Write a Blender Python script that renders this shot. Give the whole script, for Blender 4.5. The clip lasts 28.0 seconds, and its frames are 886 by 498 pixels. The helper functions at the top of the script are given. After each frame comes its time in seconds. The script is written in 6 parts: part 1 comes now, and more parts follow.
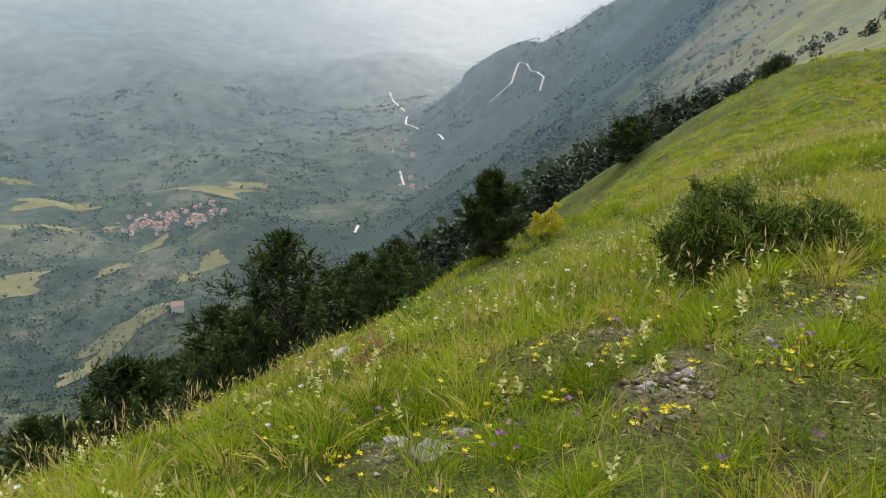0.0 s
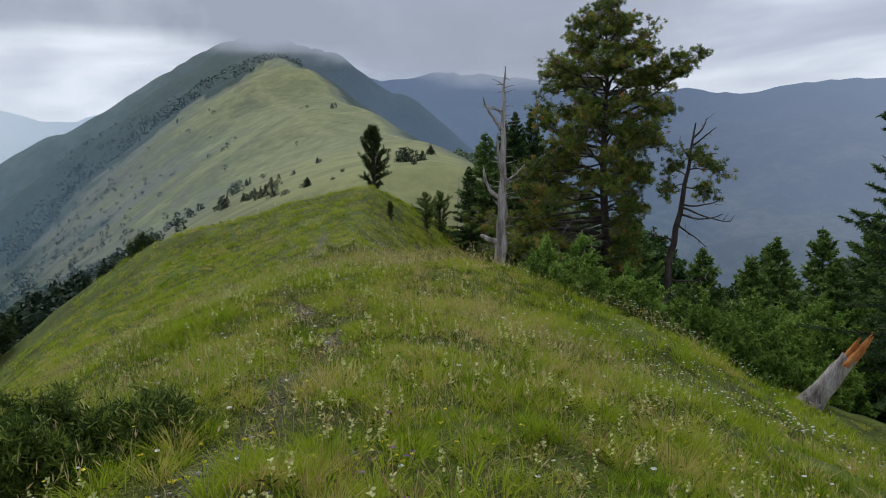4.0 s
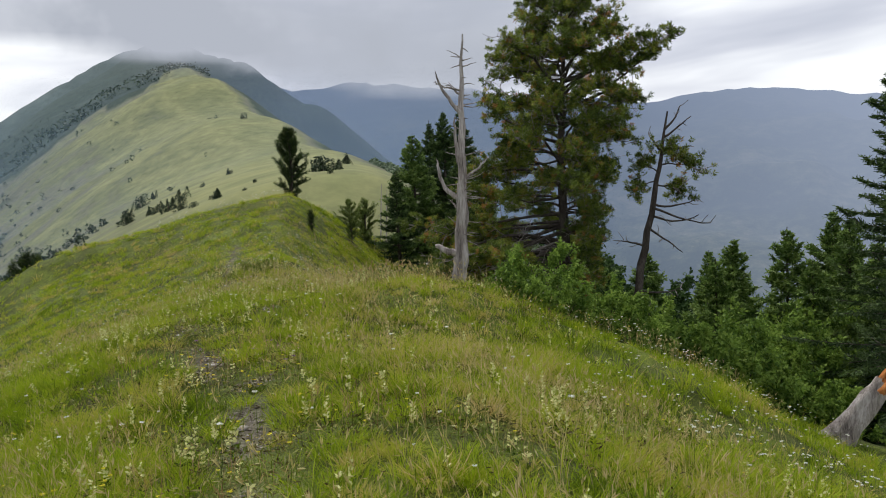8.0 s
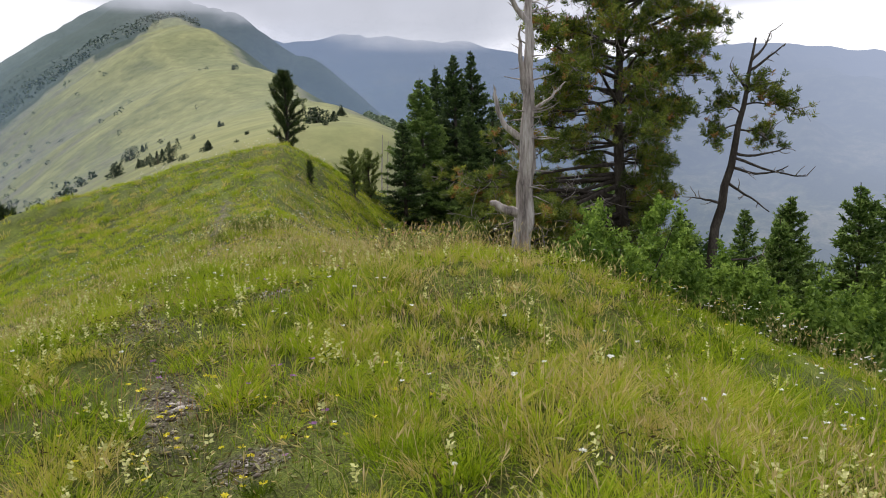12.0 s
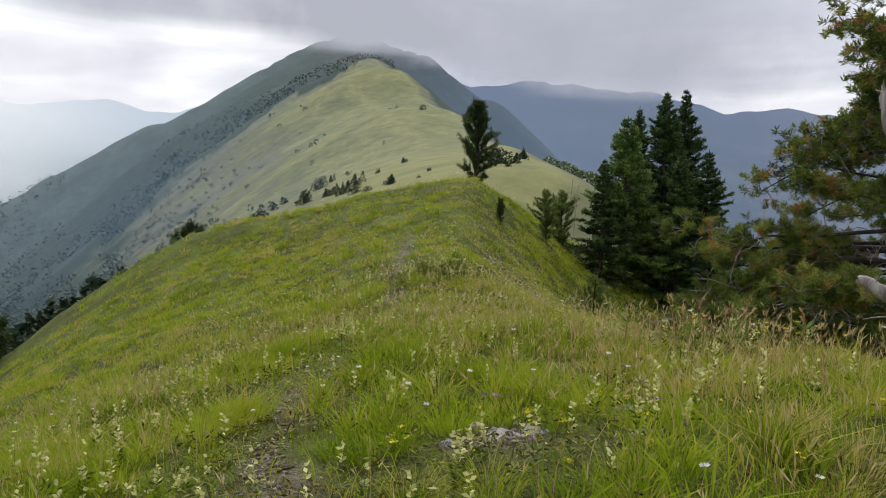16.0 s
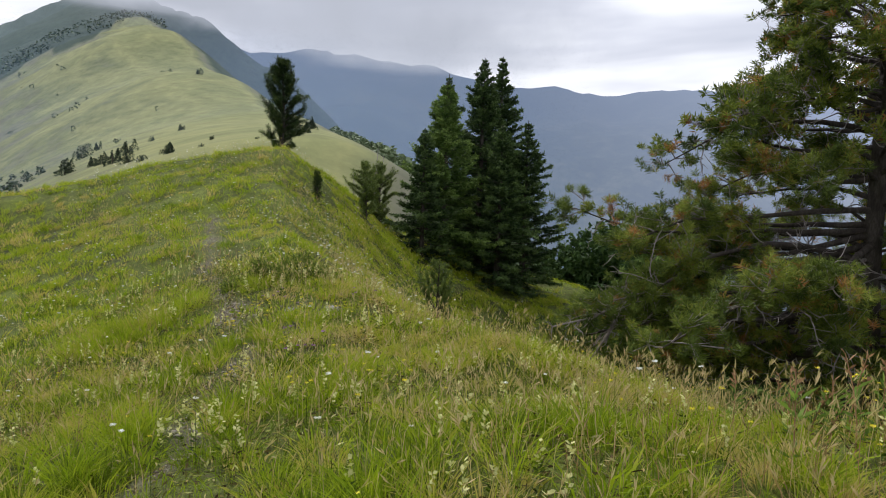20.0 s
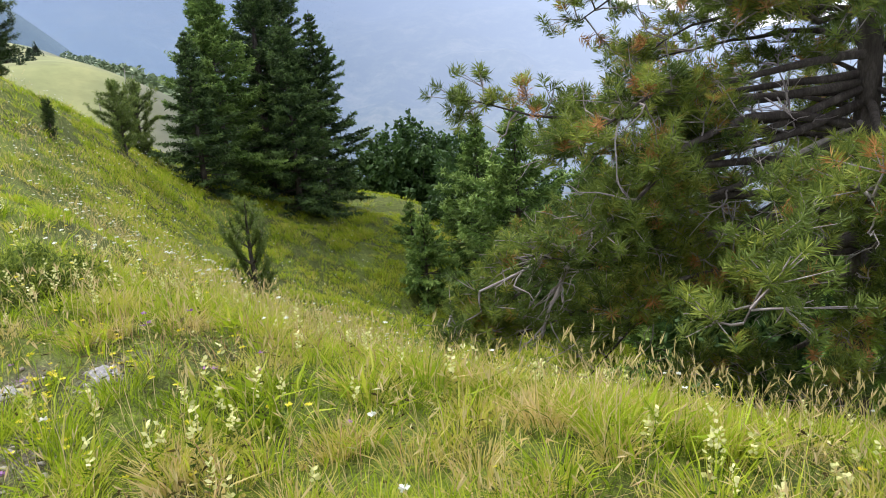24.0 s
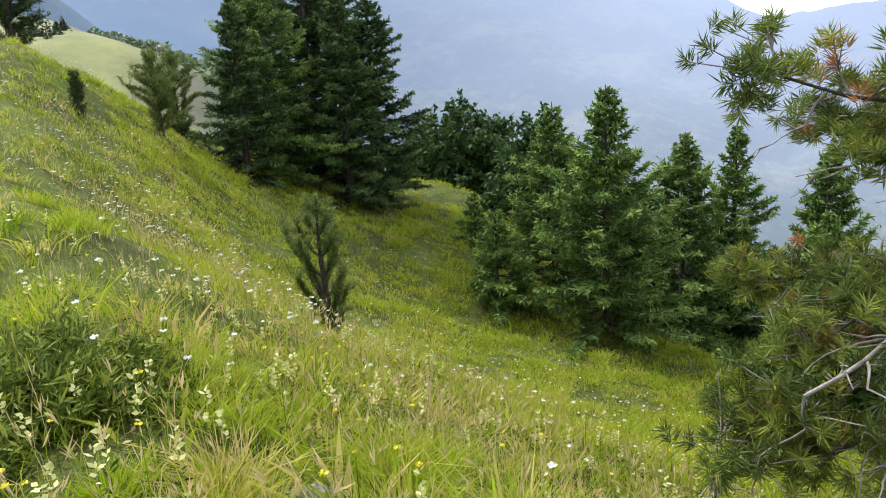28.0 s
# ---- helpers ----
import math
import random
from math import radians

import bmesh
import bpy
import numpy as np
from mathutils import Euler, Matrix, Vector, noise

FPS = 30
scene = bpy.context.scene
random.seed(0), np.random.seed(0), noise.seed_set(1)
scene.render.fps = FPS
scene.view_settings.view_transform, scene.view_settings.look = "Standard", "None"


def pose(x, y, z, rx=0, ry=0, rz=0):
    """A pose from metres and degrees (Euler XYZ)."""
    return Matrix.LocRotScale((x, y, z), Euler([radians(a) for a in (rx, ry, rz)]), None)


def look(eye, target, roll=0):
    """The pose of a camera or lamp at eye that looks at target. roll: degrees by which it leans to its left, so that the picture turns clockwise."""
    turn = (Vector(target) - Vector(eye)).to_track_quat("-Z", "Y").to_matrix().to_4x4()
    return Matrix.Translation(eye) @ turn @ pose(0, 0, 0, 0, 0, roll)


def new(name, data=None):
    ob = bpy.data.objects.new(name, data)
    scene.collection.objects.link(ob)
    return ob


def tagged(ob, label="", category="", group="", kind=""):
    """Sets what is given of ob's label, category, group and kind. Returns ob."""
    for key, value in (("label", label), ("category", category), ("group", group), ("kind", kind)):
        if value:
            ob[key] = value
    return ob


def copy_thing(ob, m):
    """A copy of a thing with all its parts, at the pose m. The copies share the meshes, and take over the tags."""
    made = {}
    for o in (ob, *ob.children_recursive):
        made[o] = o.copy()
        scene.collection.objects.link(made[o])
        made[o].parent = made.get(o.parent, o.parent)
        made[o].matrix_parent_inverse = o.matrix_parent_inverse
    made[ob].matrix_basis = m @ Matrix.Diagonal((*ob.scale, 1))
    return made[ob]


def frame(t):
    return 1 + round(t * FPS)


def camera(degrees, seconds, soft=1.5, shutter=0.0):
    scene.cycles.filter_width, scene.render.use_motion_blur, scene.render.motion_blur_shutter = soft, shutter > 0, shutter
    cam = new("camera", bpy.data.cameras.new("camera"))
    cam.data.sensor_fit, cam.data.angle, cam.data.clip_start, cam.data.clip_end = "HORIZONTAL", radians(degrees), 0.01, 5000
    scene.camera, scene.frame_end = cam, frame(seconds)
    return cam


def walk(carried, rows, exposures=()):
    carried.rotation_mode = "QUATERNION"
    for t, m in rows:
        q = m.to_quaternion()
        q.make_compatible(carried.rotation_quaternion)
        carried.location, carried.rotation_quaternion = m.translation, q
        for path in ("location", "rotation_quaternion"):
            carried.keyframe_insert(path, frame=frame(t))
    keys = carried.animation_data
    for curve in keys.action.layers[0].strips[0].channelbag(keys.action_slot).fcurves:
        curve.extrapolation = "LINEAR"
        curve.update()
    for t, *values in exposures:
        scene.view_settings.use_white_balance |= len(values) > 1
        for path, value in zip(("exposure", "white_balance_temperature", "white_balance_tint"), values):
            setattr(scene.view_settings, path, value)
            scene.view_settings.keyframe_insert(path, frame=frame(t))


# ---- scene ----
cam = camera(59.6, 28.0, 1.0)
PATH = [
    (0, (1.567, 1.392, 1.562), (1.441, 3.294, 0.955), 0.44),
    (0.5, (1.606, 1.417, 1.560), (1.853, 3.317, 0.984), -0.16),
    (1, (1.630, 1.427, 1.563), (2.140, 3.293, 1.055), -0.16),
    (1.5, (1.635, 1.406, 1.581), (2.337, 3.260, 1.322), 1.01),
    (2, (1.646, 1.444, 1.579), (2.436, 3.275, 1.429), 1.36),
    (2.5, (1.693, 1.447, 1.594), (2.591, 3.230, 1.476), 0.97),
    (3, (1.788, 1.344, 1.635), (2.822, 3.052, 1.502), -0.94),
    (3.5, (1.975, 1.484, 1.637), (3.179, 3.073, 1.480), -1.52),
    (5.5, (2.877, 2.725, 1.348), (4.202, 4.210, 1.146), -1.98),
    (6, (3.076, 3.076, 1.352), (4.380, 4.582, 1.182), -1.85),
    (6.5, (3.222, 3.505, 1.334), (4.554, 4.988, 1.171), -1.37),
    (7, (3.499, 3.977, 1.322), (4.855, 5.438, 1.159), -1.90),
    (7.5, (3.709, 4.404, 1.354), (5.104, 5.828, 1.190), -1.08),
    (8, (4.079, 4.831, 1.365), (5.513, 6.215, 1.198), -2.65),
    (8.5, (4.338, 5.125, 1.409), (5.836, 6.440, 1.240), -2.13),
    (9, (4.639, 5.533, 1.366), (6.131, 6.853, 1.196), -1.95),
    (9.5, (4.933, 5.887, 1.307), (6.397, 7.241, 1.148), -0.95),
    (10, (5.187, 6.369, 1.266), (6.598, 7.775, 1.085), -0.02),
    (10.5, (5.434, 6.708, 1.196), (6.819, 8.134, 0.976), -1.80),
    (11, (5.630, 7.121, 1.182), (7.035, 8.530, 0.985), -1.84),
    (11.5, (5.845, 7.507, 1.167), (7.269, 8.885, 0.897), -2.46),
    (13.5, (6.675, 9.224, 0.992), (8.191, 10.506, 0.750), 0.35),
    (14, (7.071, 9.616, 0.947), (8.645, 10.824, 0.696), 0.87),
    (14.5, (7.277, 9.976, 0.938), (8.828, 11.216, 0.701), 2.08),
    (15, (7.529, 10.489, 0.926), (8.797, 12.026, 0.753), 1.45),
    (15.5, (7.706, 10.939, 0.945), (8.918, 12.522, 0.786), 2.00),
    (16, (7.871, 11.428, 0.917), (8.984, 13.081, 0.751), 1.55),
    (16.5, (7.926, 11.800, 0.915), (9.025, 13.462, 0.735), 2.22),
    (17, (8.025, 12.219, 0.898), (9.140, 13.852, 0.603), 1.87),
    (17.5, (8.232, 12.575, 0.902), (9.417, 14.156, 0.590), 2.04),
    (18, (8.358, 13.023, 0.873), (9.551, 14.602, 0.585), 2.56),
    (18.5, (8.528, 13.407, 0.876), (9.691, 15.011, 0.602), 2.38),
    (19, (8.705, 13.915, 0.889), (9.994, 15.423, 0.641), 2.42),
    (19.5, (8.892, 14.290, 0.880), (10.274, 15.714, 0.632), 1.50),
    (20, (9.118, 14.782, 0.876), (10.637, 16.063, 0.653), 2.06),
    (20.5, (9.322, 15.112, 0.879), (10.863, 16.338, 0.533), 1.18),
    (22.5, (11.329, 16.974, 0.564), (12.930, 18.100, 0.153), -3.54),
    (23, (11.710, 17.427, 0.593), (13.341, 18.492, 0.143), -4.67),
    (23.5, (11.985, 17.808, 0.634), (13.753, 18.629, 0.188), -3.36),
    (24, (12.222, 18.106, 0.650), (13.996, 18.901, 0.178), -4.29),
    (24.5, (12.543, 18.438, 0.688), (14.332, 19.207, 0.235), -4.61),
    (25, (12.783, 18.879, 0.655), (14.567, 19.647, 0.177), -4.31),
    (25.5, (13.020, 19.239, 0.612), (14.754, 20.088, 0.088), -4.26),
    (26, (13.210, 19.642, 0.631), (14.936, 20.518, 0.125), -2.64),
    (26.5, (13.471, 19.986, 0.645), (15.206, 20.841, 0.137), -3.07),
    (27, (13.756, 20.207, 0.633), (15.502, 21.058, 0.156), -4.25),
    (27.5, (14.087, 20.441, 0.569), (15.844, 21.269, 0.090), -4.39),
    (28, (14.301, 20.646, 0.519), (16.042, 21.487, 0.007), -3.54),
]
EXPOSURES = [(0.0, 0.32, 6600, 10), (1.2, 0.12, 6500, 10), (2.0, -0.42, 6200, 11), (3.2, -0.48, 5750, 8), (5.5, 0.02, 6250, 8), (9.0, 0.02, 6350, 9), (13.5, 0.42, 6500, 12), (14.8, 0.35, 6500, 11), (16.2, -0.02, 6400, 11), (17.0, 0.12, 6350, 11), (18.0, 0.28, 6350, 10), (19.0, 0.02, 6300, 10), (20.0, 0.18, 6300, 10), (22.5, 0.7, 6150, 11), (24.0, 1.1, 6100, 11), (26.0, 1.1, 6100, 10), (28.0, 1.0, 6100, 10)]
walk(cam, [(t, look(eye, aim, roll)) for t, eye, aim, roll in PATH], EXPOSURES)

# ---- sky and light ----
SUN_AZ, SUN_EL = 20.0, 52.0
world = bpy.data.worlds.new("overcast_sky")
scene.world = world
world.use_nodes = True
wn, wl = world.node_tree.nodes, world.node_tree.links
wn.clear()
w_out = wn.new("ShaderNodeOutputWorld")
w_bg = wn.new("ShaderNodeBackground")
w_sky = wn.new("ShaderNodeTexSky")
w_sky.sky_type = "NISHITA"
w_sky.sun_disc = False
w_sky.sun_elevation = radians(SUN_EL)
w_sky.sun_rotation = radians(SUN_AZ)
w_sky.dust_density = 4.0
w_co = wn.new("ShaderNodeTexCoord")
w_map = wn.new("ShaderNodeMapping")
w_map.inputs["Scale"].default_value = (1.0, 1.0, 4.5)
w_cl = wn.new("ShaderNodeTexNoise")
w_cl.inputs["Scale"].default_value = 2.2
w_cl.inputs["Detail"].default_value = 4.0
w_cl.inputs["Roughness"].default_value = 0.5
w_cl.inputs["Distortion"].default_value = 0.4
w_ramp = wn.new("ShaderNodeValToRGB")
w_ramp.color_ramp.elements[0].position = 0.36
w_ramp.color_ramp.elements[0].color = (0.46, 0.48, 0.56, 1)
w_ramp.color_ramp.elements[1].position = 0.66
w_ramp.color_ramp.elements[1].color = (0.98, 0.98, 1.0, 1)
w_mid = w_ramp.color_ramp.elements.new(0.5)
w_mid.color = (0.64, 0.65, 0.72, 1)
w_mix = wn.new("ShaderNodeMix")
w_mix.data_type = "RGBA"
w_mix.inputs[0].default_value = 0.9
w_scl = wn.new("ShaderNodeVectorMath")
w_scl.operation = "SCALE"
w_scl.inputs["Scale"].default_value = 0.09
wl.new(w_co.outputs["Generated"], w_map.inputs["Vector"])
wl.new(w_map.outputs["Vector"], w_cl.inputs["Vector"])
w_sep = wn.new("ShaderNodeSeparateXYZ")
wl.new(w_co.outputs["Generated"], w_sep.inputs[0])
w_low = wn.new("ShaderNodeMapRange")
w_low.interpolation_type = "SMOOTHSTEP"
w_low.inputs[1].default_value, w_low.inputs[2].default_value = 0.22, 0.06
w_low.inputs[3].default_value, w_low.inputs[4].default_value = 0.0, 0.13
wl.new(w_sep.outputs["Z"], w_low.inputs[0])
w_add = wn.new("ShaderNodeMath")
wl.new(w_cl.outputs["Fac"], w_add.inputs[0])
wl.new(w_low.outputs[0], w_add.inputs[1])
wl.new(w_add.outputs[0], w_ramp.inputs["Fac"])
wl.new(w_sky.outputs["Color"], w_scl.inputs[0])
wl.new(w_scl.outputs["Vector"], w_mix.inputs[6])
wl.new(w_ramp.outputs["Color"], w_mix.inputs[7])
wl.new(w_mix.outputs[2], w_bg.inputs["Color"])
w_bg.inputs["Strength"].default_value = 1.12
wl.new(w_bg.outputs["Background"], w_out.inputs["Surface"])

sun_data = bpy.data.lights.new("sun", "SUN")
sun_data.energy = 2.6
sun_data.angle = radians(14)
sun_data.color = (1.0, 0.95, 0.86)
sun = new("sun", sun_data)
_a, _e = radians(SUN_AZ), radians(SUN_EL)
sun.matrix_world = look((math.sin(_a) * math.cos(_e) * 50, math.cos(_a) * math.cos(_e) * 50, math.sin(_e) * 50), (0, 0, 0))


# ---- materials ----
def material(name, rough=0.9):
    m = bpy.data.materials.new(name)
    m.use_nodes = True
    b = m.node_tree.nodes["Principled BSDF"]
    b.inputs["Roughness"].default_value = rough
    b.inputs["Specular IOR Level"].default_value = 0.15
    return m, m.node_tree.nodes, m.node_tree.links, b


def ramp(nodes, stops):
    r = nodes.new("ShaderNodeValToRGB")
    els = r.color_ramp.elements
    while len(els) < len(stops):
        els.new(0.5)
    for e, (p, c) in zip(els, stops):
        e.position, e.color = p, (*c, 1)
    return r


def noise_tex(nodes, links, scale, detail=4.0, vec=None, rough=0.6):
    n = nodes.new("ShaderNodeTexNoise")
    n.inputs["Scale"].default_value = scale
    n.inputs["Detail"].default_value = detail
    n.inputs["Roughness"].default_value = rough
    if vec is not None:
        links.new(vec, n.inputs["Vector"])
    return n


def leafy(name, stops, translucent=0.35, rough=0.6, patch=0.0, patch_scale=0.5, hue="", jitter=0.5):
    """Thin leaves, needles and blades: a colour of its own for each island, and some light through them."""
    m, n, l, b = material(name, rough)
    geo = n.new("ShaderNodeNewGeometry")
    r = ramp(n, stops)
    if patch:
        co = n.new("ShaderNodeTexCoord")
        big = noise_tex(n, l, patch_scale, 3.0, co.outputs["Object"])
        mix = n.new("ShaderNodeMath")
        mix.operation = "MULTIPLY_ADD"
        l.new(big.outputs["Fac"], mix.inputs[0])
        mix.inputs[1].default_value = patch * 2
        sub = n.new("ShaderNodeMath")
        sub.operation = "MULTIPLY_ADD"
        l.new(geo.outputs["Random Per Island"], sub.inputs[0])
        sub.inputs[1].default_value = 1.0 - patch * 0.6
        sub.inputs[2].default_value = -patch * 0.7
        l.new(sub.outputs[0], mix.inputs[2])
        l.new(mix.outputs[0], r.inputs["Fac"])
    elif hue:
        ha = n.new("ShaderNodeAttribute")
        ha.attribute_name = hue
        ad = n.new("ShaderNodeMath")
        ad.operation = "MULTIPLY_ADD"
        l.new(geo.outputs["Random Per Island"], ad.inputs[0])
        ad.inputs[1].default_value = jitter
        l.new(ha.outputs["Fac"], ad.inputs[2])
        l.new(ad.outputs[0], r.inputs["Fac"])
    else:
        l.new(geo.outputs["Random Per Island"], r.inputs["Fac"])
    l.new(r.outputs["Color"], b.inputs["Base Color"])
    t = n.new("ShaderNodeBsdfTranslucent")
    l.new(r.outputs["Color"], t.inputs["Color"])
    mx = n.new("ShaderNodeMixShader")
    mx.inputs["Fac"].default_value = translucent
    l.new(b.outputs["BSDF"], mx.inputs[1])
    l.new(t.outputs["BSDF"], mx.inputs[2])
    l.new(mx.outputs["Shader"], n["Material Output"].inputs["Surface"])
    return m


def grained(name, stops, scale, stretch=(1, 1, 1), bump=0.4, rough=0.9, fine=6.0):
    m, n, l, b = material(name, rough)
    co = n.new("ShaderNodeTexCoord")
    mp = n.new("ShaderNodeMapping")
    mp.inputs["Scale"].default_value = stretch
    l.new(co.outputs["Object"], mp.inputs["Vector"])
    t = noise_tex(n, l, scale, 8.0, mp.outputs["Vector"])
    t2 = noise_tex(n, l, scale * fine, 4.0, mp.outputs["Vector"])
    add = n.new("ShaderNodeMix")
    add.inputs[0].default_value = 0.35
    l.new(t.outputs["Fac"], add.inputs[2])
    l.new(t2.outputs["Fac"], add.inputs[3])
    r = ramp(n, stops)
    l.new(add.outputs[0], r.inputs["Fac"])
    l.new(r.outputs["Color"], b.inputs["Base Color"])
    bp = n.new("ShaderNodeBump")
    bp.inputs["Strength"].default_value = bump
    bp.inputs["Distance"].default_value = 0.02
    l.new(add.outputs[0], bp.inputs["Height"])
    l.new(bp.outputs["Normal"], b.inputs["Normal"])
    return m


def turf():
    """Meadow turf: soil, moss and short grass mixed at three sizes."""
    m, n, l, b = material("meadow_turf", 0.95)
    co = n.new("ShaderNodeTexCoord")
    big = noise_tex(n, l, 0.5, 3.0, co.outputs["Object"])
    mid = noise_tex(n, l, 5.0, 4.0, co.outputs["Object"], 0.7)
    fine = noise_tex(n, l, 55.0, 3.0, co.outputs["Object"], 0.75)
    a = n.new("ShaderNodeMath")
    a.operation = "MULTIPLY_ADD"
    l.new(big.outputs["Fac"], a.inputs[0])
    a.inputs[1].default_value = 0.5
    half = n.new("ShaderNodeMath")
    half.operation = "MULTIPLY"
    l.new(mid.outputs["Fac"], half.inputs[0])
    half.inputs[1].default_value = 0.5
    l.new(half.outputs[0], a.inputs[2])
    c = n.new("ShaderNodeMix")
    c.inputs[0].default_value = 0.5
    l.new(a.outputs[0], c.inputs[2])
    l.new(fine.outputs["Fac"], c.inputs[3])
    r = ramp(n, [(0.36, (0.022, 0.022, 0.009)), (0.47, (0.06, 0.07, 0.015)), (0.56, (0.13, 0.17, 0.02)), (0.68, (0.26, 0.28, 0.05))])
    l.new(c.outputs[0], r.inputs["Fac"])
    bare = n.new("ShaderNodeAttribute")
    bare.attribute_name = "bare"
    soil = ramp(n, [(0.38, (0.05, 0.04, 0.028)), (0.5, (0.12, 0.10, 0.075)), (0.62, (0.26, 0.235, 0.20))])
    l.new(c.outputs[0], soil.inputs["Fac"])
    mx = n.new("ShaderNodeMix")
    mx.data_type = "RGBA"
    l.new(bare.outputs["Fac"], mx.inputs[0])
    l.new(r.outputs["Color"], mx.inputs[6])
    l.new(soil.outputs["Color"], mx.inputs[7])
    l.new(mx.outputs[2], b.inputs["Base Color"])
    bp = n.new("ShaderNodeBump")
    bp.inputs["Strength"].default_value = 0.9
    bp.inputs["Distance"].default_value = 0.04
    l.new(c.outputs[0], bp.inputs["Height"])
    l.new(bp.outputs["Normal"], b.inputs["Normal"])
    return m


M_MEADOW = turf()
M_ROCK = grained("limestone", [(0.3, (0.12, 0.11, 0.11)), (0.5, (0.36, 0.34, 0.34)), (0.7, (0.6, 0.57, 0.57))], 5.0, bump=0.9)
M_BARK = grained("pine_bark", [(0.3, (0.022, 0.018, 0.015)), (0.5, (0.06, 0.05, 0.042)), (0.72, (0.14, 0.12, 0.105))], 9.0, (1, 1, 0.3), bump=1.0)
M_TWIG = grained("grey_twig", [(0.3, (0.13, 0.11, 0.10)), (0.6, (0.34, 0.30, 0.28))], 12.0, bump=0.4)
M_DEAD = grained("bleached_wood", [(0.34, (0.06, 0.05, 0.045)), (0.48, (0.26, 0.225, 0.205)), (0.64, (0.52, 0.48, 0.45))], 7.0, (1, 1, 0.14), bump=0.8)
M_BREAK = grained("fresh_broken_wood", [(0.3, (0.22, 0.07, 0.02)), (0.55, (0.50, 0.20, 0.06)), (0.75, (0.62, 0.36, 0.16))], 9.0, (1, 1, 0.2), bump=0.8)
M_PEBBLE = leafy("limestone_chips", [(0.0, (0.10, 0.075, 0.055)), (0.5, (0.24, 0.20, 0.165)), (1.0, (0.48, 0.43, 0.39))], 0.0)
M_GRASS = leafy("grass_blades", [(0.0, (0.03, 0.06, 0.005)), (0.22, (0.105, 0.155, 0.008)), (0.42, (0.22, 0.315, 0.010)), (0.58, (0.36, 0.45, 0.018)), (0.74, (0.45, 0.41, 0.075)), (1.0, (0.64, 0.48, 0.22))], 0.38, hue="hue", jitter=0.26)
M_STRAW = leafy("dry_grass_stalks", [(0.0, (0.34, 0.29, 0.10)), (0.5, (0.50, 0.42, 0.17)), (1.0, (0.58, 0.44, 0.24))], 0.3)
M_PINK = leafy("reddish_grass_heads", [(0.0, (0.28, 0.16, 0.08)), (1.0, (0.44, 0.27, 0.14))], 0.3)
M_NEEDLE = leafy("pine_needles", [(0.0, (0.012, 0.026, 0.008)), (0.5, (0.03, 0.052, 0.014)), (0.85, (0.07, 0.105, 0.022)), (1.0, (0.12, 0.14, 0.03))], 0.12, hue="hue")
M_NEEDLE_OLD = leafy("browning_pine_needles", [(0.0, (0.03, 0.05, 0.012)), (0.3, (0.075, 0.11, 0.022)), (0.6, (0.17, 0.22, 0.036)), (0.82, (0.30, 0.33, 0.05)), (0.9, (0.32, 0.17, 0.05)), (1.0, (0.38, 0.18, 0.06))], 0.28, hue="hue", jitter=0.3)
M_NEEDLE_YOUNG = leafy("young_pine_needles", [(0.0, (0.05, 0.08, 0.02)), (0.5, (0.115, 0.16, 0.036)), (1.0, (0.21, 0.26, 0.06))], 0.2, hue="hue")
M_SPRUCE = leafy("spruce_needles", [(0.0, (0.016, 0.034, 0.013)), (0.5, (0.048, 0.082, 0.024)), (1.0, (0.12, 0.18, 0.05))], 0.12, hue="hue")
M_FIR = leafy("fir_needles", [(0.0, (0.034, 0.066, 0.013)), (0.5, (0.10, 0.17, 0.034)), (1.0, (0.24, 0.33, 0.08))], 0.15, hue="hue")
M_LEAF = leafy("broad_leaves", [(0.0, (0.035, 0.08, 0.012)), (0.4, (0.085, 0.155, 0.024)), (0.75, (0.19, 0.29, 0.044)), (1.0, (0.30, 0.41, 0.08))], 0.38, hue="hue")
M_WOODLEAF = leafy("wood_leaves", [(0.0, (0.02, 0.045, 0.012)), (0.6, (0.05, 0.095, 0.024)), (1.0, (0.095, 0.155, 0.04))], 0.2, patch=0.3, patch_scale=0.6)
M_JUNIPER = leafy("juniper_needles", [(0.0, (0.022, 0.045, 0.01)), (0.5, (0.085, 0.125, 0.02)), (1.0, (0.25, 0.31, 0.05))], 0.15)
M_JUNIPER_LOW = leafy("yellow_green_juniper", [(0.0, (0.04, 0.07, 0.012)), (0.5, (0.14, 0.19, 0.025)), (1.0, (0.34, 0.39, 0.06))], 0.2)
M_YELLOWLEAF = leafy("yellow_leaves", [(0.0, (0.36, 0.33, 0.02)), (1.0, (0.66, 0.58, 0.05))], 0.35)
M_WHITE = leafy("white_petals", [(0.0, (0.62, 0.62, 0.52)), (1.0, (0.85, 0.85, 0.80))], 0.2)
M_YELLOW = leafy("yellow_petals", [(0.0, (0.62, 0.50, 0.02)), (1.0, (0.80, 0.72, 0.06))], 0.2)
M_CREAM = leafy("cream_flower_spikes", [(0.0, (0.46, 0.48, 0.16)), (1.0, (0.76, 0.73, 0.36))], 0.25)
M_PURPLE = leafy("purple_petals", [(0.0, (0.22, 0.09, 0.24)), (1.0, (0.40, 0.2, 0.42))], 0.2)
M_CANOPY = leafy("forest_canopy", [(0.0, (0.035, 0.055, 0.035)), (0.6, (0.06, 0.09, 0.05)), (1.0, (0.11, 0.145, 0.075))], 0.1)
# Canopy greens paled and greyed to paint in the valley haze.
M_VALLEYWOOD_HAZED = leafy("haze_paled_copses", [(0.0, (0.045, 0.075, 0.055)), (0.6, (0.07, 0.105, 0.075)), (1.0, (0.15, 0.185, 0.115))], 0.1)
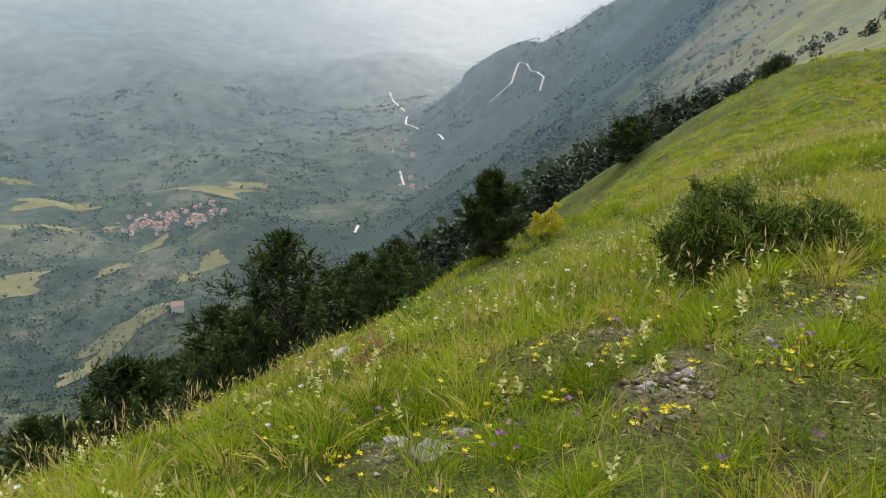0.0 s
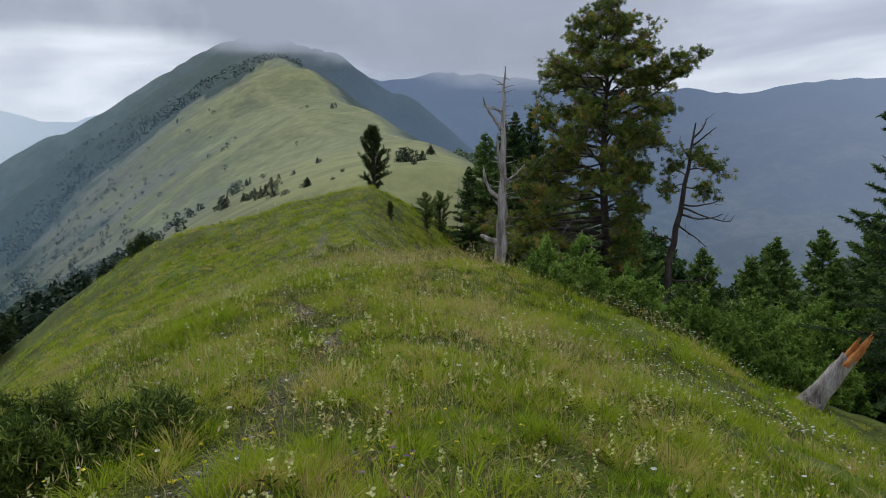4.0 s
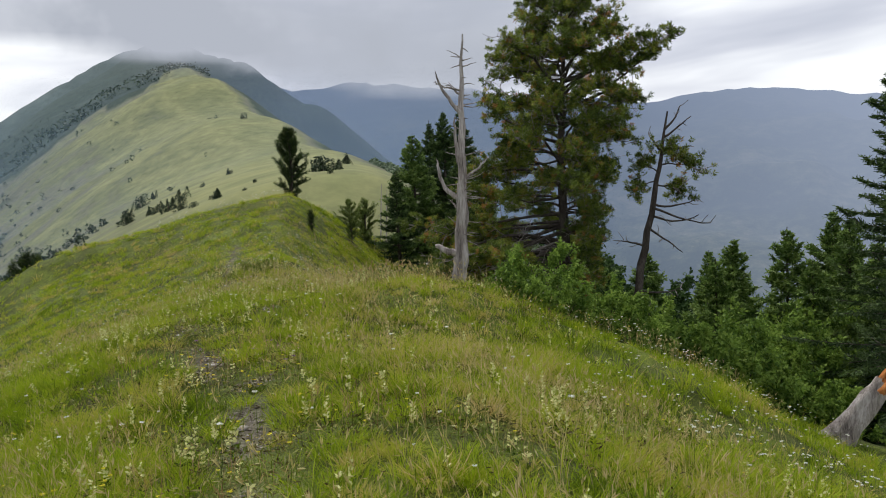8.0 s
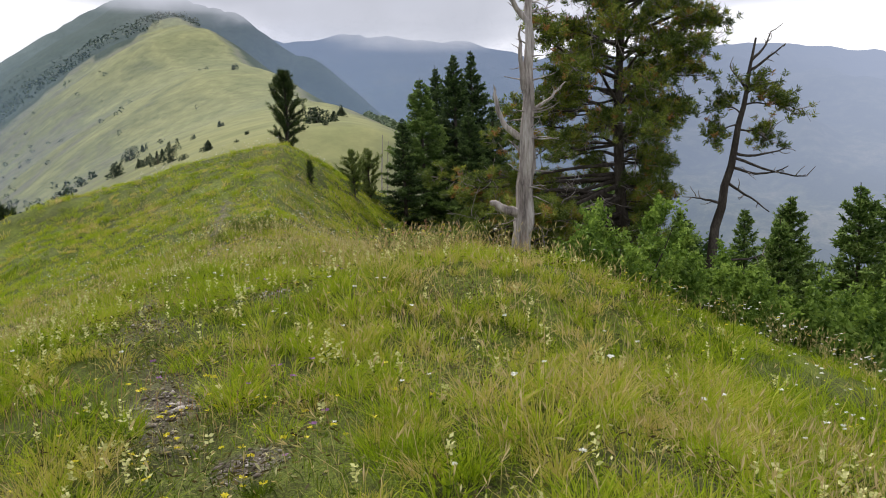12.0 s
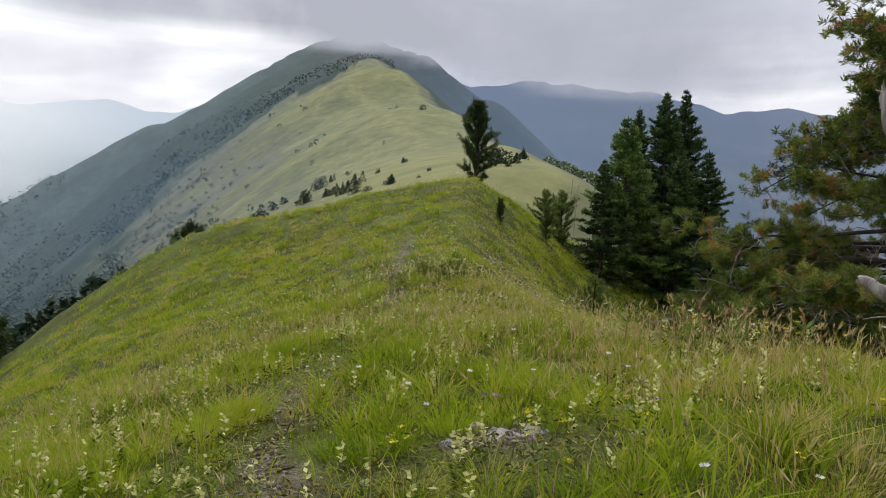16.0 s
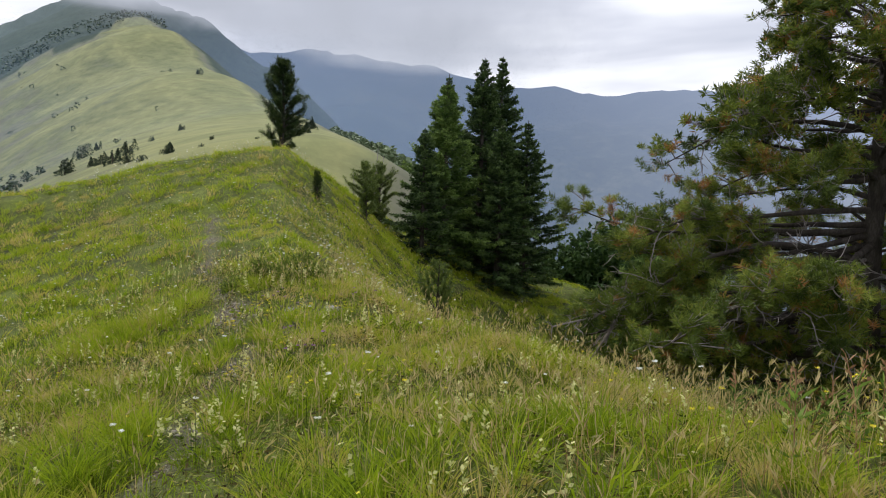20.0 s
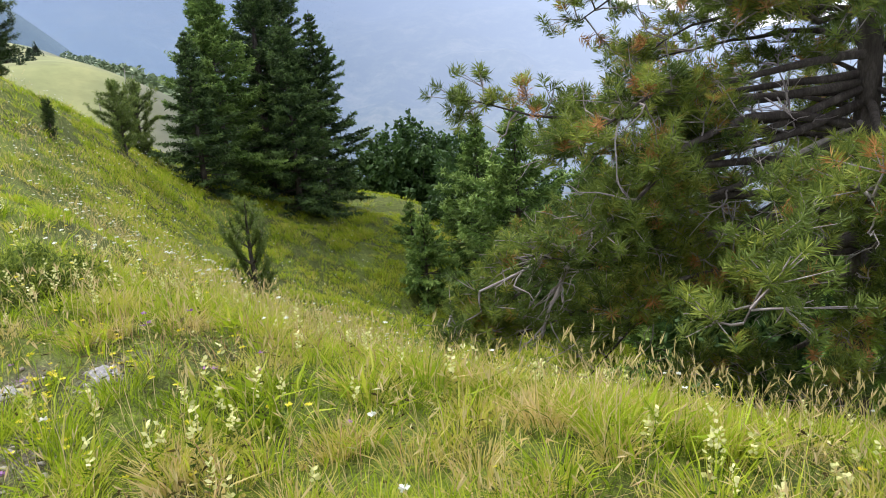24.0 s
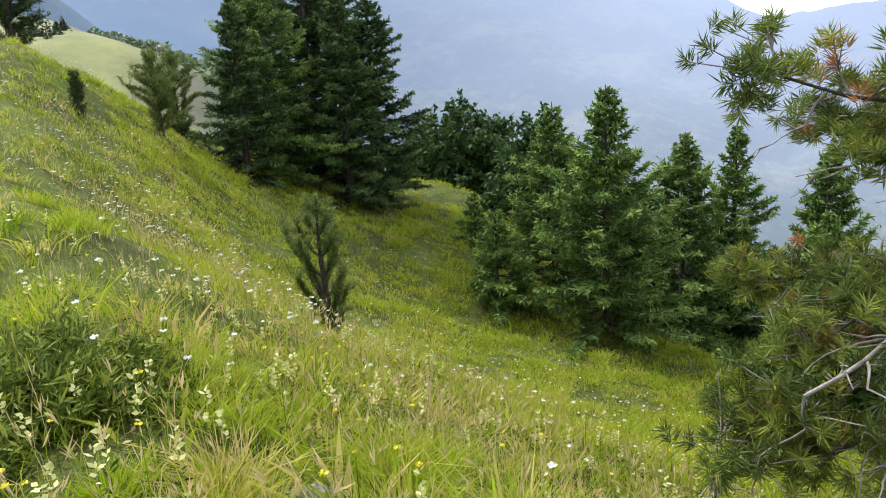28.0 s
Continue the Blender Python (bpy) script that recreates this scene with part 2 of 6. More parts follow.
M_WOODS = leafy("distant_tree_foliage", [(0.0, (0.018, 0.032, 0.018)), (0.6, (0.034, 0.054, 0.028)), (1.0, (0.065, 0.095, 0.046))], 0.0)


def land(name, far):
    """Pasture, rocky pasture and forest by the cover of the land; the far valley and ranges, a plain backdrop, have the
    haze before them painted in as emission.
    """
    m, n, l, b = material(name, 1.0)
    co = n.new("ShaderNodeTexCoord")
    at = n.new("ShaderNodeAttribute")
    at.attribute_name = "cover"
    t = noise_tex(n, l, 0.022, 6.0, co.outputs["Object"], 0.62)
    fine = noise_tex(n, l, 0.12, 6.0, co.outputs["Object"], 0.7)
    add = n.new("ShaderNodeMath")
    add.operation = "MULTIPLY_ADD"
    l.new(t.outputs["Fac"], add.inputs[0])
    add.inputs[1].default_value = 2.6
    l.new(at.outputs["Fac"], add.inputs[2])
    div = n.new("ShaderNodeMath")
    div.operation = "MULTIPLY"
    l.new(add.outputs[0], div.inputs[0])
    div.inputs[1].default_value = 0.2
    r = ramp(n, [(0.0, (0.20, 0.20, 0.10)), (0.26, (0.175, 0.188, 0.082)), (0.34, (0.225, 0.23, 0.10)), (0.42, (0.152, 0.165, 0.078)), (0.50, (0.145, 0.145, 0.098)), (0.58, (0.075, 0.095, 0.055)), (0.66, (0.034, 0.052, 0.034)), (1.0, (0.044, 0.066, 0.048))])
    l.new(div.outputs[0], r.inputs["Fac"])
    v = ramp(n, [(0.3, (0.55, 0.55, 0.55)), (0.5, (1.0, 1.0, 1.0)), (0.7, (1.55, 1.5, 1.4))])
    l.new(fine.outputs["Fac"], v.inputs["Fac"])
    mul = n.new("ShaderNodeMix")
    mul.data_type, mul.blend_type = "RGBA", "MULTIPLY"
    mul.inputs[0].default_value = 0.85 if far else 0.5
    l.new(r.outputs["Color"], mul.inputs[6])
    l.new(v.outputs["Color"], mul.inputs[7])
    l.new(mul.outputs[2], b.inputs["Base Color"])
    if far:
        # Emission stands in for haze: stronger with distance, bluer east, white up the valley.
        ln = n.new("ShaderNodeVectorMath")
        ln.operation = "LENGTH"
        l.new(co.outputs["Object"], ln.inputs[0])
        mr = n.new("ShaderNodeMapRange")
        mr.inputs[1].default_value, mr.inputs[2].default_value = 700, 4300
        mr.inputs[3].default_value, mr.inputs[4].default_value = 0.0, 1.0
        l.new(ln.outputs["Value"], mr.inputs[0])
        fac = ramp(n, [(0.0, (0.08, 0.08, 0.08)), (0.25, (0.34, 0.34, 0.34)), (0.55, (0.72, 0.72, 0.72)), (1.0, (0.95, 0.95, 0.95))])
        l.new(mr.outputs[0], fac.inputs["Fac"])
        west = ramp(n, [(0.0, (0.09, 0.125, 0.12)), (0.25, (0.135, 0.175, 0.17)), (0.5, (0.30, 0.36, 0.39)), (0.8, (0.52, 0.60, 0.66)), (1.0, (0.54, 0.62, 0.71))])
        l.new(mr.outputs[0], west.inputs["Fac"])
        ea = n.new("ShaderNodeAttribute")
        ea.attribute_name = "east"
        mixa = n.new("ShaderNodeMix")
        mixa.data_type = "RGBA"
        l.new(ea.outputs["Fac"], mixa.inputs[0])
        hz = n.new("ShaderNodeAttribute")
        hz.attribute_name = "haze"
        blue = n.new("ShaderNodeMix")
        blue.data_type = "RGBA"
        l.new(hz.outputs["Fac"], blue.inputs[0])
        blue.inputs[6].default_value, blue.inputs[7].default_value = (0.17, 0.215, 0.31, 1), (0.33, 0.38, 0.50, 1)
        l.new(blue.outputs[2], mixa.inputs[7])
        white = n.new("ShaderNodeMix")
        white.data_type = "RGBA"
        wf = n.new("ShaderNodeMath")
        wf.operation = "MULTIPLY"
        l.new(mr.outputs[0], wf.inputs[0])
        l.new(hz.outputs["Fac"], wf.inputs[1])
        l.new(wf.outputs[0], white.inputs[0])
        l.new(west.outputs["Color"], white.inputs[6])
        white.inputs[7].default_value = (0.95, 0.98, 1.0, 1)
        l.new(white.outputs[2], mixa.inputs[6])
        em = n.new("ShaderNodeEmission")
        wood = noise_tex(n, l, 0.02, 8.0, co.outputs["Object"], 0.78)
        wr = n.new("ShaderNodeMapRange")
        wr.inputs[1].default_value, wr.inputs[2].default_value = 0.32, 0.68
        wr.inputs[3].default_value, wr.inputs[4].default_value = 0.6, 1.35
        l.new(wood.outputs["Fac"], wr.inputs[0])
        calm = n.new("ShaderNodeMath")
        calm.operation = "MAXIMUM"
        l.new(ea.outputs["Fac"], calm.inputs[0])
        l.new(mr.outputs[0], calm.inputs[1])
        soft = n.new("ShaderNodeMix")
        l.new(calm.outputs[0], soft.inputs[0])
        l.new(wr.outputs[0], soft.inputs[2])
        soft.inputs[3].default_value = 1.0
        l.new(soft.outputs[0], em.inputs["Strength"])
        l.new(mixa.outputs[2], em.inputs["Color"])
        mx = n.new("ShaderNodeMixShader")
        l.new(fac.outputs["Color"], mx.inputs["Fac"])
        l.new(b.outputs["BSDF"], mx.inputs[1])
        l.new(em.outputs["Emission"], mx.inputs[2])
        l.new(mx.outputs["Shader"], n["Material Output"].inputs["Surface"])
    return m


M_LAND = land("mountain_land", False)
M_FARLAND = land("hazy_valleys_and_ranges", True)


# Greens lightened so that the colour carries the haze of distance.
M_GREENWOOD = leafy("green_wood_foliage", [(0.0, (0.11, 0.15, 0.075)), (0.6, (0.15, 0.195, 0.10)), (1.0, (0.20, 0.25, 0.13))], 0.0)
M_HERB = leafy("low_herbs_and_litter", [(0.0, (0.04, 0.03, 0.01)), (0.3, (0.11, 0.085, 0.025)), (0.55, (0.16, 0.17, 0.03)), (0.72, (0.26, 0.27, 0.06)), (0.86, (0.36, 0.27, 0.10)), (1.0, (0.52, 0.50, 0.24))], 0.2)
M_HOUSEWALL = grained("plaster_wall", [(0.3, (0.62, 0.58, 0.52)), (0.7, (0.8, 0.77, 0.72))], 0.4)
M_ROOF = grained("red_roof_tiles", [(0.3, (0.36, 0.22, 0.18)), (0.7, (0.46, 0.31, 0.26))], 0.5)
M_FIELD = grained("mown_meadow", [(0.3, (0.15, 0.16, 0.08)), (0.5, (0.21, 0.205, 0.10)), (0.7, (0.27, 0.25, 0.13))], 0.05)
M_ROAD = grained("pale_gravel_road", [(0.3, (0.55, 0.53, 0.48)), (0.7, (0.72, 0.70, 0.64))], 0.1)


def cloud_material():
    m, n, l, b = material("summit_cloud", 1.0)
    co = n.new("ShaderNodeTexCoord")
    at = n.new("ShaderNodeAttribute")
    at.attribute_name = "thick"
    t = noise_tex(n, l, 0.0055, 5.0, co.outputs["Object"], 0.55)
    mr = n.new("ShaderNodeMapRange")
    mr.inputs[1].default_value, mr.inputs[2].default_value = 0.3, 0.7
    mr.inputs[3].default_value, mr.inputs[4].default_value = -0.38, 0.38
    l.new(t.outputs["Fac"], mr.inputs[0])
    mul = n.new("ShaderNodeMath")
    mul.operation = "ADD"
    mul.use_clamp = True
    l.new(at.outputs["Fac"], mul.inputs[0])
    l.new(mr.outputs[0], mul.inputs[1])
    gate = n.new("ShaderNodeMath")
    gate.operation = "MULTIPLY"
    l.new(mul.outputs[0], gate.inputs[0])
    mr2 = n.new("ShaderNodeMapRange")
    mr2.inputs[1].default_value, mr2.inputs[2].default_value = 0.0, 0.35
    l.new(at.outputs["Fac"], mr2.inputs[0])
    l.new(mr2.outputs[0], gate.inputs[1])
    # The cloud's brightness is painted as emission; the sheet takes no light.
    em = n.new("ShaderNodeEmission")
    em.inputs["Color"].default_value = (0.46, 0.48, 0.54, 1)
    tr = n.new("ShaderNodeBsdfTransparent")
    mx = n.new("ShaderNodeMixShader")
    l.new(gate.outputs[0], mx.inputs["Fac"])
    l.new(tr.outputs["BSDF"], mx.inputs[1])
    l.new(em.outputs["Emission"], mx.inputs[2])
    l.new(mx.outputs["Shader"], n["Material Output"].inputs["Surface"])
    return m


M_CLOUD = cloud_material()


# ---- mesh helpers ----
def mesh_arrays(name, verts, tris, mats, index=None, smooth=False):
    """A mesh from numpy arrays of corners and of triangles or quads."""
    me = bpy.data.meshes.new(name)
    k = tris.shape[1]
    me.vertices.add(len(verts))
    me.vertices.foreach_set("co", np.ascontiguousarray(verts, dtype=np.float32).ravel())
    me.loops.add(tris.size)
    me.loops.foreach_set("vertex_index", np.ascontiguousarray(tris, dtype=np.int32).ravel())
    me.polygons.add(len(tris))
    me.polygons.foreach_set("loop_start", np.arange(0, tris.size, k, dtype=np.int32))
    for m in mats:
        me.materials.append(m)
    if index is not None:
        me.polygons.foreach_set("material_index", np.ascontiguousarray(index, dtype=np.int32))
    if smooth:
        me.polygons.foreach_set("use_smooth", np.ones(len(tris), dtype=bool))
    me.update(calc_edges=True)
    return me


def part(name, me, parent, label=""):
    ob = new(name, me)
    ob.parent = parent
    if label:
        ob["label"] = label
    return ob


def thing(name, place, label, category, group="", turn=0.0, size=1.0):
    ob = new(name)
    ob.empty_display_size = 0.2
    ob.matrix_basis = Matrix.Translation(place) @ Matrix.Rotation(turn, 4, "Z") @ Matrix.Scale(size, 4)
    return tagged(ob, label, category, group)


def unit(v):
    return v / np.maximum(np.linalg.norm(v, axis=-1, keepdims=True), 1e-9)


def blades(base, way, length, width, rng, droop=0.0, mid=0.5, fat=1.0):
    """Thin leaves: a kite of two triangles each, from base along way."""
    n = len(base)
    way = unit(way)
    side = unit(np.cross(way, unit(rng.normal(size=(n, 3)))))
    length, width = np.broadcast_to(length, n)[:, None], np.broadcast_to(width, n)[:, None]
    down = np.array((0, 0, -1.0)) * droop
    m = base + way * length * mid + down * length * 0.25
    tip = base + way * length + down * length
    v = np.stack((base, m + side * width * fat / 2, tip, m - side * width * fat / 2), 1).reshape(-1, 3)
    i = np.arange(n)[:, None] * 4
    return v, np.concatenate((i, i + 1, i + 2, i + 3), 1)


def tubes(paths, sides=6):
    """Round limbs along paths of (points, radii), joined into one array mesh of quads."""
    vs, fs, off = [], [], 0
    ang = np.arange(sides) * 2 * np.pi / sides
    for pts, rad in paths:
        pts, rad = np.asarray(pts, float), np.asarray(rad, float)
        d = unit(np.gradient(pts, axis=0))
        ref = np.where(np.abs(d[:, 2:3]) > 0.9, np.array((1.0, 0, 0)), np.array((0, 0, 1.0)))
        a = unit(np.cross(d, ref))
        b = np.cross(d, a)
        ring = pts[:, None] + rad[:, None, None] * (np.cos(ang)[None, :, None] * a[:, None] + np.sin(ang)[None, :, None] * b[:, None])
        k = len(pts)
        vs.append(ring.reshape(-1, 3))
        r, c = np.meshgrid(np.arange(k - 1), np.arange(sides), indexing="ij")
        c2 = (c + 1) % sides
        fs.append(np.stack((r * sides + c, r * sides + c2, (r + 1) * sides + c2, (r + 1) * sides + c), -1).reshape(-1, 4) + off)
        off += k * sides
    return np.concatenate(vs), np.concatenate(fs)


def limb(start, way, length, rng, rise=0.0, wander=0.12, n=7):
    p = [np.array(start, float)]
    d = unit(np.array(way, float))
    for i in range(n - 1):
        d = unit(d + rng.normal(size=3) * wander + np.array((0, 0, rise)))
        p.append(p[-1] + d * length / (n - 1))
    return np.array(p)


# ---- the lie of the land ----
AX, RX = np.array((0.588, 0.809)), np.array((0.809, -0.588))


def ripple(x, y, wave, seed):
    """Smooth uneven ground: a sum of waves in many directions."""
    r = np.random.default_rng(seed)
    z = 0.0
    for _ in range(7):
        a, k, p = r.uniform(0, 6.283), r.uniform(0.6, 1.7) * 6.283 / wave, r.uniform(0, 6.283)
        z = z + np.sin((x * math.cos(a) + y * math.sin(a)) * k + p)
    return z / 7 ** 0.5


CREST = np.array([(-60, -6), (-20, -1.2), (0, 0), (4, 0.02), (8, -0.2), (14, -0.5), (17.5, -0.2), (20, -0.42), (22, -0.75), (26, -0.92), (30, -0.98), (36, -0.75), (42, 0.1), (46, 1.15), (51, 0.85), (56, 0.2), (65, -4), (90, -9), (120, -11)])
SPINE = np.array([(0, 0, 0), (27, 37, 0.5), (45, 58, -3.5), (85, 105, 4.2), (134, 167, 8.2), (194, 249, 13.1), (274, 373, 25.2), (381, 587, 61.8), (515, 949, 145.5), (597, 1177, 195.1), (806, 1519, 306), (930, 1790, 350)], float)
SPUR = np.array([(930, 1790, 350), (860, 1835, 350), (808, 1830, 335), (745, 1860, 298), (690, 1880, 258), (480, 1880, 130), (260, 1960, 22), (110, 1990, -60), (0, 1990, -180), (-90, 1960, -330)], float)
SPUR_EAST = np.array([(930, 1790, 350), (926, 1426, 262), (1011, 1367, 182), (1106, 1290, 80), (1202, 1202, -40), (1320, 1080, -240)], float)


def near_height(x, y):
    s, w = x * AX[0] + y * AX[1], x * RX[0] + y * RX[1]
    c = np.interp(s, CREST[:, 0], CREST[:, 1])
    steep = np.interp(s, [-30, 0, 8, 16, 28, 45, 60], [0.72, 0.66, 0.62, 0.51, 0.40, 0.27, 0.30])
    left = -steep * (np.sqrt(w * w + 6.25) - 2.5) - 0.22 * np.clip(-w - np.interp(s, [0, 20, 45], [9, 10, 12]), 0, 30) ** 1.25
    wr = w - np.interp(s, [0, 14, 19, 24, 28, 36, 45, 52], [1.0, 1.5, 2.0, 0.6, -0.6, -0.8, -0.3, 0.3])
    right = np.where(wr > 0, -0.48 * (np.sqrt(wr * wr + 1) - 1), 0)
    z = c + np.where(w < 0, left, 0) + right
    z = z + 0.02 * np.clip(wr - 6, 0, 9) ** 2
    z = z - 2.75 * np.exp(-((s - 42) / 10.5) ** 2) * np.clip(wr / 5.0, 0, 1) ** 0.85
    z = z - 1.0 * np.clip((w - 14) / 12, 0, 1) * (w - 14).clip(0) * 0.18
    return z + 0.05 * ripple(x, y, 3.1, 3) + 0.10 * ripple(x, y, 8.0, 4) + 0.018 * ripple(x, y, 0.9, 5)


def along_spine(x, y, line, lslope, rslope, lb, rb):
    best = np.full(x.shape, 1e9)
    z = np.full(x.shape, -1e9)
    for (x0, y0, z0), (x1, y1, z1) in zip(line[:-1], line[1:]):
        dx, dy = x1 - x0, y1 - y0
        q = np.clip(((x - x0) * dx + (y - y0) * dy) / (dx * dx + dy * dy), 0, 1)
        px, py = x0 + q * dx, y0 + q * dy
        d = np.hypot(x - px, y - py)
        sgn = (x - px) * dy - (y - py) * dx
        far = np.clip(np.hypot(px, py) / 300, 0.06, 1)
        b = np.where(sgn < 0, lb, rb) * far
        sl = np.where(sgn < 0, lslope, rslope)
        h = z0 + q * (z1 - z0) - sl * (np.sqrt(d * d + b * b) - b) - np.where(sgn < 0, 0.17, 0.0) * np.clip(d - 240, 0, None)
        z = np.maximum(z, h)
        best = np.minimum(best, np.where(sgn < 0, -1, 1) * 0 + d)
    return z, best


def far_height(x, y):
    r = np.hypot(x, y)
    az = np.degrees(np.arctan2(x, y))
    a, _ = along_spine(x, y, SPINE, 0.70, 0.80, 85, 30)
    b, _ = along_spine(x, y, SPUR, 1.05, 0.9, 40, 60)
    rough = ripple(x, y, 260, 11) * 7 + ripple(x, y, 90, 12) * 2.2 + ripple(x, y, 700, 13) * 16
    e, _ = along_spine(x, y, SPUR_EAST, 1.2, 0.9, 25, 25)
    mount = np.maximum(np.maximum(a, b), e) + rough * np.clip((r - 150) / 900, 0, 1)
    # left valley with its far side, and the deep valley on the other side with the blue range
    left_top = np.interp(az, [-60, -30, -8, 4, 9, 16, 24], [520, 500, 430, 400, 420, 360, 300])
    left = -385 + (left_top + 385) * np.clip((r - 1700) / 3000, 0, 1) ** 1.15 + rough * 1.4
    left = np.where(r > 2500, left + ripple(x, y, 1500, 15) * 22, left)
    right_top = np.interp(az, [30, 44, 49, 53, 58, 64, 72, 83, 87, 130], [560, 540, 500, 395, 385, 400, 390, 135, 45, 45])
    right = -520 + (right_top + 520) * np.clip((r - 1400) / 2900, 0, 1) ** 0.9 + rough * 1.5
    mixr = np.clip((az - 26) / 8, 0, 1)
    floor = left * (1 - mixr) + right * mixr
    floor = np.where((az < -120) | (az > 150), -420 + rough, floor)
    k = 25.0
    top = np.maximum(mount, floor)
    return top + k * np.exp(-np.abs(mount - floor) / k) * 0.35


def height(x, y):
    x, y = np.asarray(x, float), np.asarray(y, float)
    r = np.hypot(x - 10, y - 14)
    t = np.clip((r - 60) / 60, 0, 1)
    t = t * t * (3 - 2 * t)
    return near_height(x, y) * (1 - t) + far_height(x, y) * t


def on_ground(x, y, sink=0.0):
    return (x, y, float(height(x, y)) - sink)


# ---- ground: one sheet to the horizon ----
def build_ground():
    na = 720
    rad = np.concatenate((np.linspace(0.001, 13.9, 100), np.linspace(14.05, 36, 66), np.geomspace(36.4, 4900, 150)))
    ang = np.linspace(0, 2 * np.pi, na, endpoint=False)
    R, A = np.meshgrid(rad, ang, indexing="ij")
    X, Y = 10 + R * np.sin(A), 14 + R * np.cos(A)
    Z = height(X, Y)
    v = np.stack((X, Y, Z), -1).reshape(-1, 3)
    r, c = np.meshgrid(np.arange(len(rad) - 1), np.arange(na), indexing="ij")
    c2 = (c + 1) % na
    f = np.stack((r * na + c, (r + 1) * na + c, (r + 1) * na + c2, r * na + c2), -1).reshape(-1, 4)
    cx, cy, cz = v[:, 0], v[:, 1], v[:, 2]
    rr = np.hypot(cx - 10, cy - 14)
    az = np.degrees(np.arctan2(cx, cy))
    _, d = along_spine(cx, cy, SPINE[:9], 1, 1, 1, 1)
    za, _ = along_spine(cx, cy, SPINE, 0.70, 0.80, 85, 30)
    zb, _ = along_spine(cx, cy, SPUR, 1.05, 0.9, 40, 60)
    ze, _ = along_spine(cx, cy, SPUR_EAST, 1.2, 0.9, 25, 25)
    zb = np.maximum(zb, ze)
    side = np.zeros_like(cx)
    for (x0, y0, _z), (x1, y1, _w) in zip(SPINE[1:-1], SPINE[2:]):
        side = np.where((cy >= y0 - 5) & (cy < y1 + 5), (cx - x0) * (y1 - y0) - (cy - y0) * (x1 - x0), side)
    lim = np.interp(np.hypot(cx, cy), [60, 200, 600, 900, 1000], [24, 70, 150, 190, 150])
    cover = np.where(side < 0, d / lim, d / np.interp(rr, [80, 400, 1100], [14, 24, 14]) * 1.4)
    edge = 985 + 45 * ripple(cx, cy, 170, 98) + 70 * np.exp(-(d / 45) ** 2)
    cover = np.maximum(cover, 1.25 * np.clip((rr - edge + 170) / 150, 0, 1) * np.clip(d / 70, 0, 1))
    cover = np.where((zb > za) & (rr > 900) | (rr > edge), 3.0, np.clip(cover, 0, 3))
    low = cz > np.maximum(za, zb) + 50
    cover = np.where(low & (rr > 400), 1.75 + 0.3 * ripple(cx, cy, 420, 97), cover)
    right = np.clip((az - 20) / 14, 0, 1) * (az < 160)
    fr = rr[f].mean(1)
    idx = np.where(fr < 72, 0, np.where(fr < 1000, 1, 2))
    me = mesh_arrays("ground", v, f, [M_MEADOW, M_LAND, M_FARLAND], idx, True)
    # extra painted haze by compass direction, over far land only
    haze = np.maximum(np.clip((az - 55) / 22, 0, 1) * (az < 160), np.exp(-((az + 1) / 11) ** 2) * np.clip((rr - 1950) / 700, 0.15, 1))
    for key, val in (("cover", cover), ("east", right), ("haze", haze)):
        at = me.attributes.new(key, "FLOAT", "POINT")
        at.data.foreach_set("value", np.ascontiguousarray(val, dtype=np.float32))
    tagged(new("ground", me), "grassy mountain ridge falling to hazy wooded valleys and far ranges", "ground", kind="structure")


build_ground()


# ---- trees ----
def needle_tufts(tips, ways, rng, count, length, width, spread=1.0):
    """Round brushes of needles at the ends of twigs."""
    n = len(tips)
    along = np.repeat(unit(ways), count, 0)
    b = np.repeat(tips, count, 0) + along * rng.uniform(-0.7, 0.45, (n * count, 1)) * length + rng.normal(size=(n * count, 3)) * length * 0.16
    w = along * 0.55 + unit(rng.normal(size=(n * count, 3))) * spread
    w[:, 2] += 0.15
    return blades(b, w, length * rng.uniform(0.7, 1.2, n * count), width, rng, mid=0.4)


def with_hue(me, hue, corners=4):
    """Gives every blade its own hue: painted shade inside the crown, fresh growth at its ends."""
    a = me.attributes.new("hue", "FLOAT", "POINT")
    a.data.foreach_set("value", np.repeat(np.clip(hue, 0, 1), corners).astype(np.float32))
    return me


def join(pieces):
    vs, fs, off = [], [], 0
    for v, f in pieces:
        vs.append(v)
        fs.append(f + off)
        off += len(v)
    return np.concatenate(vs), np.concatenate(fs)


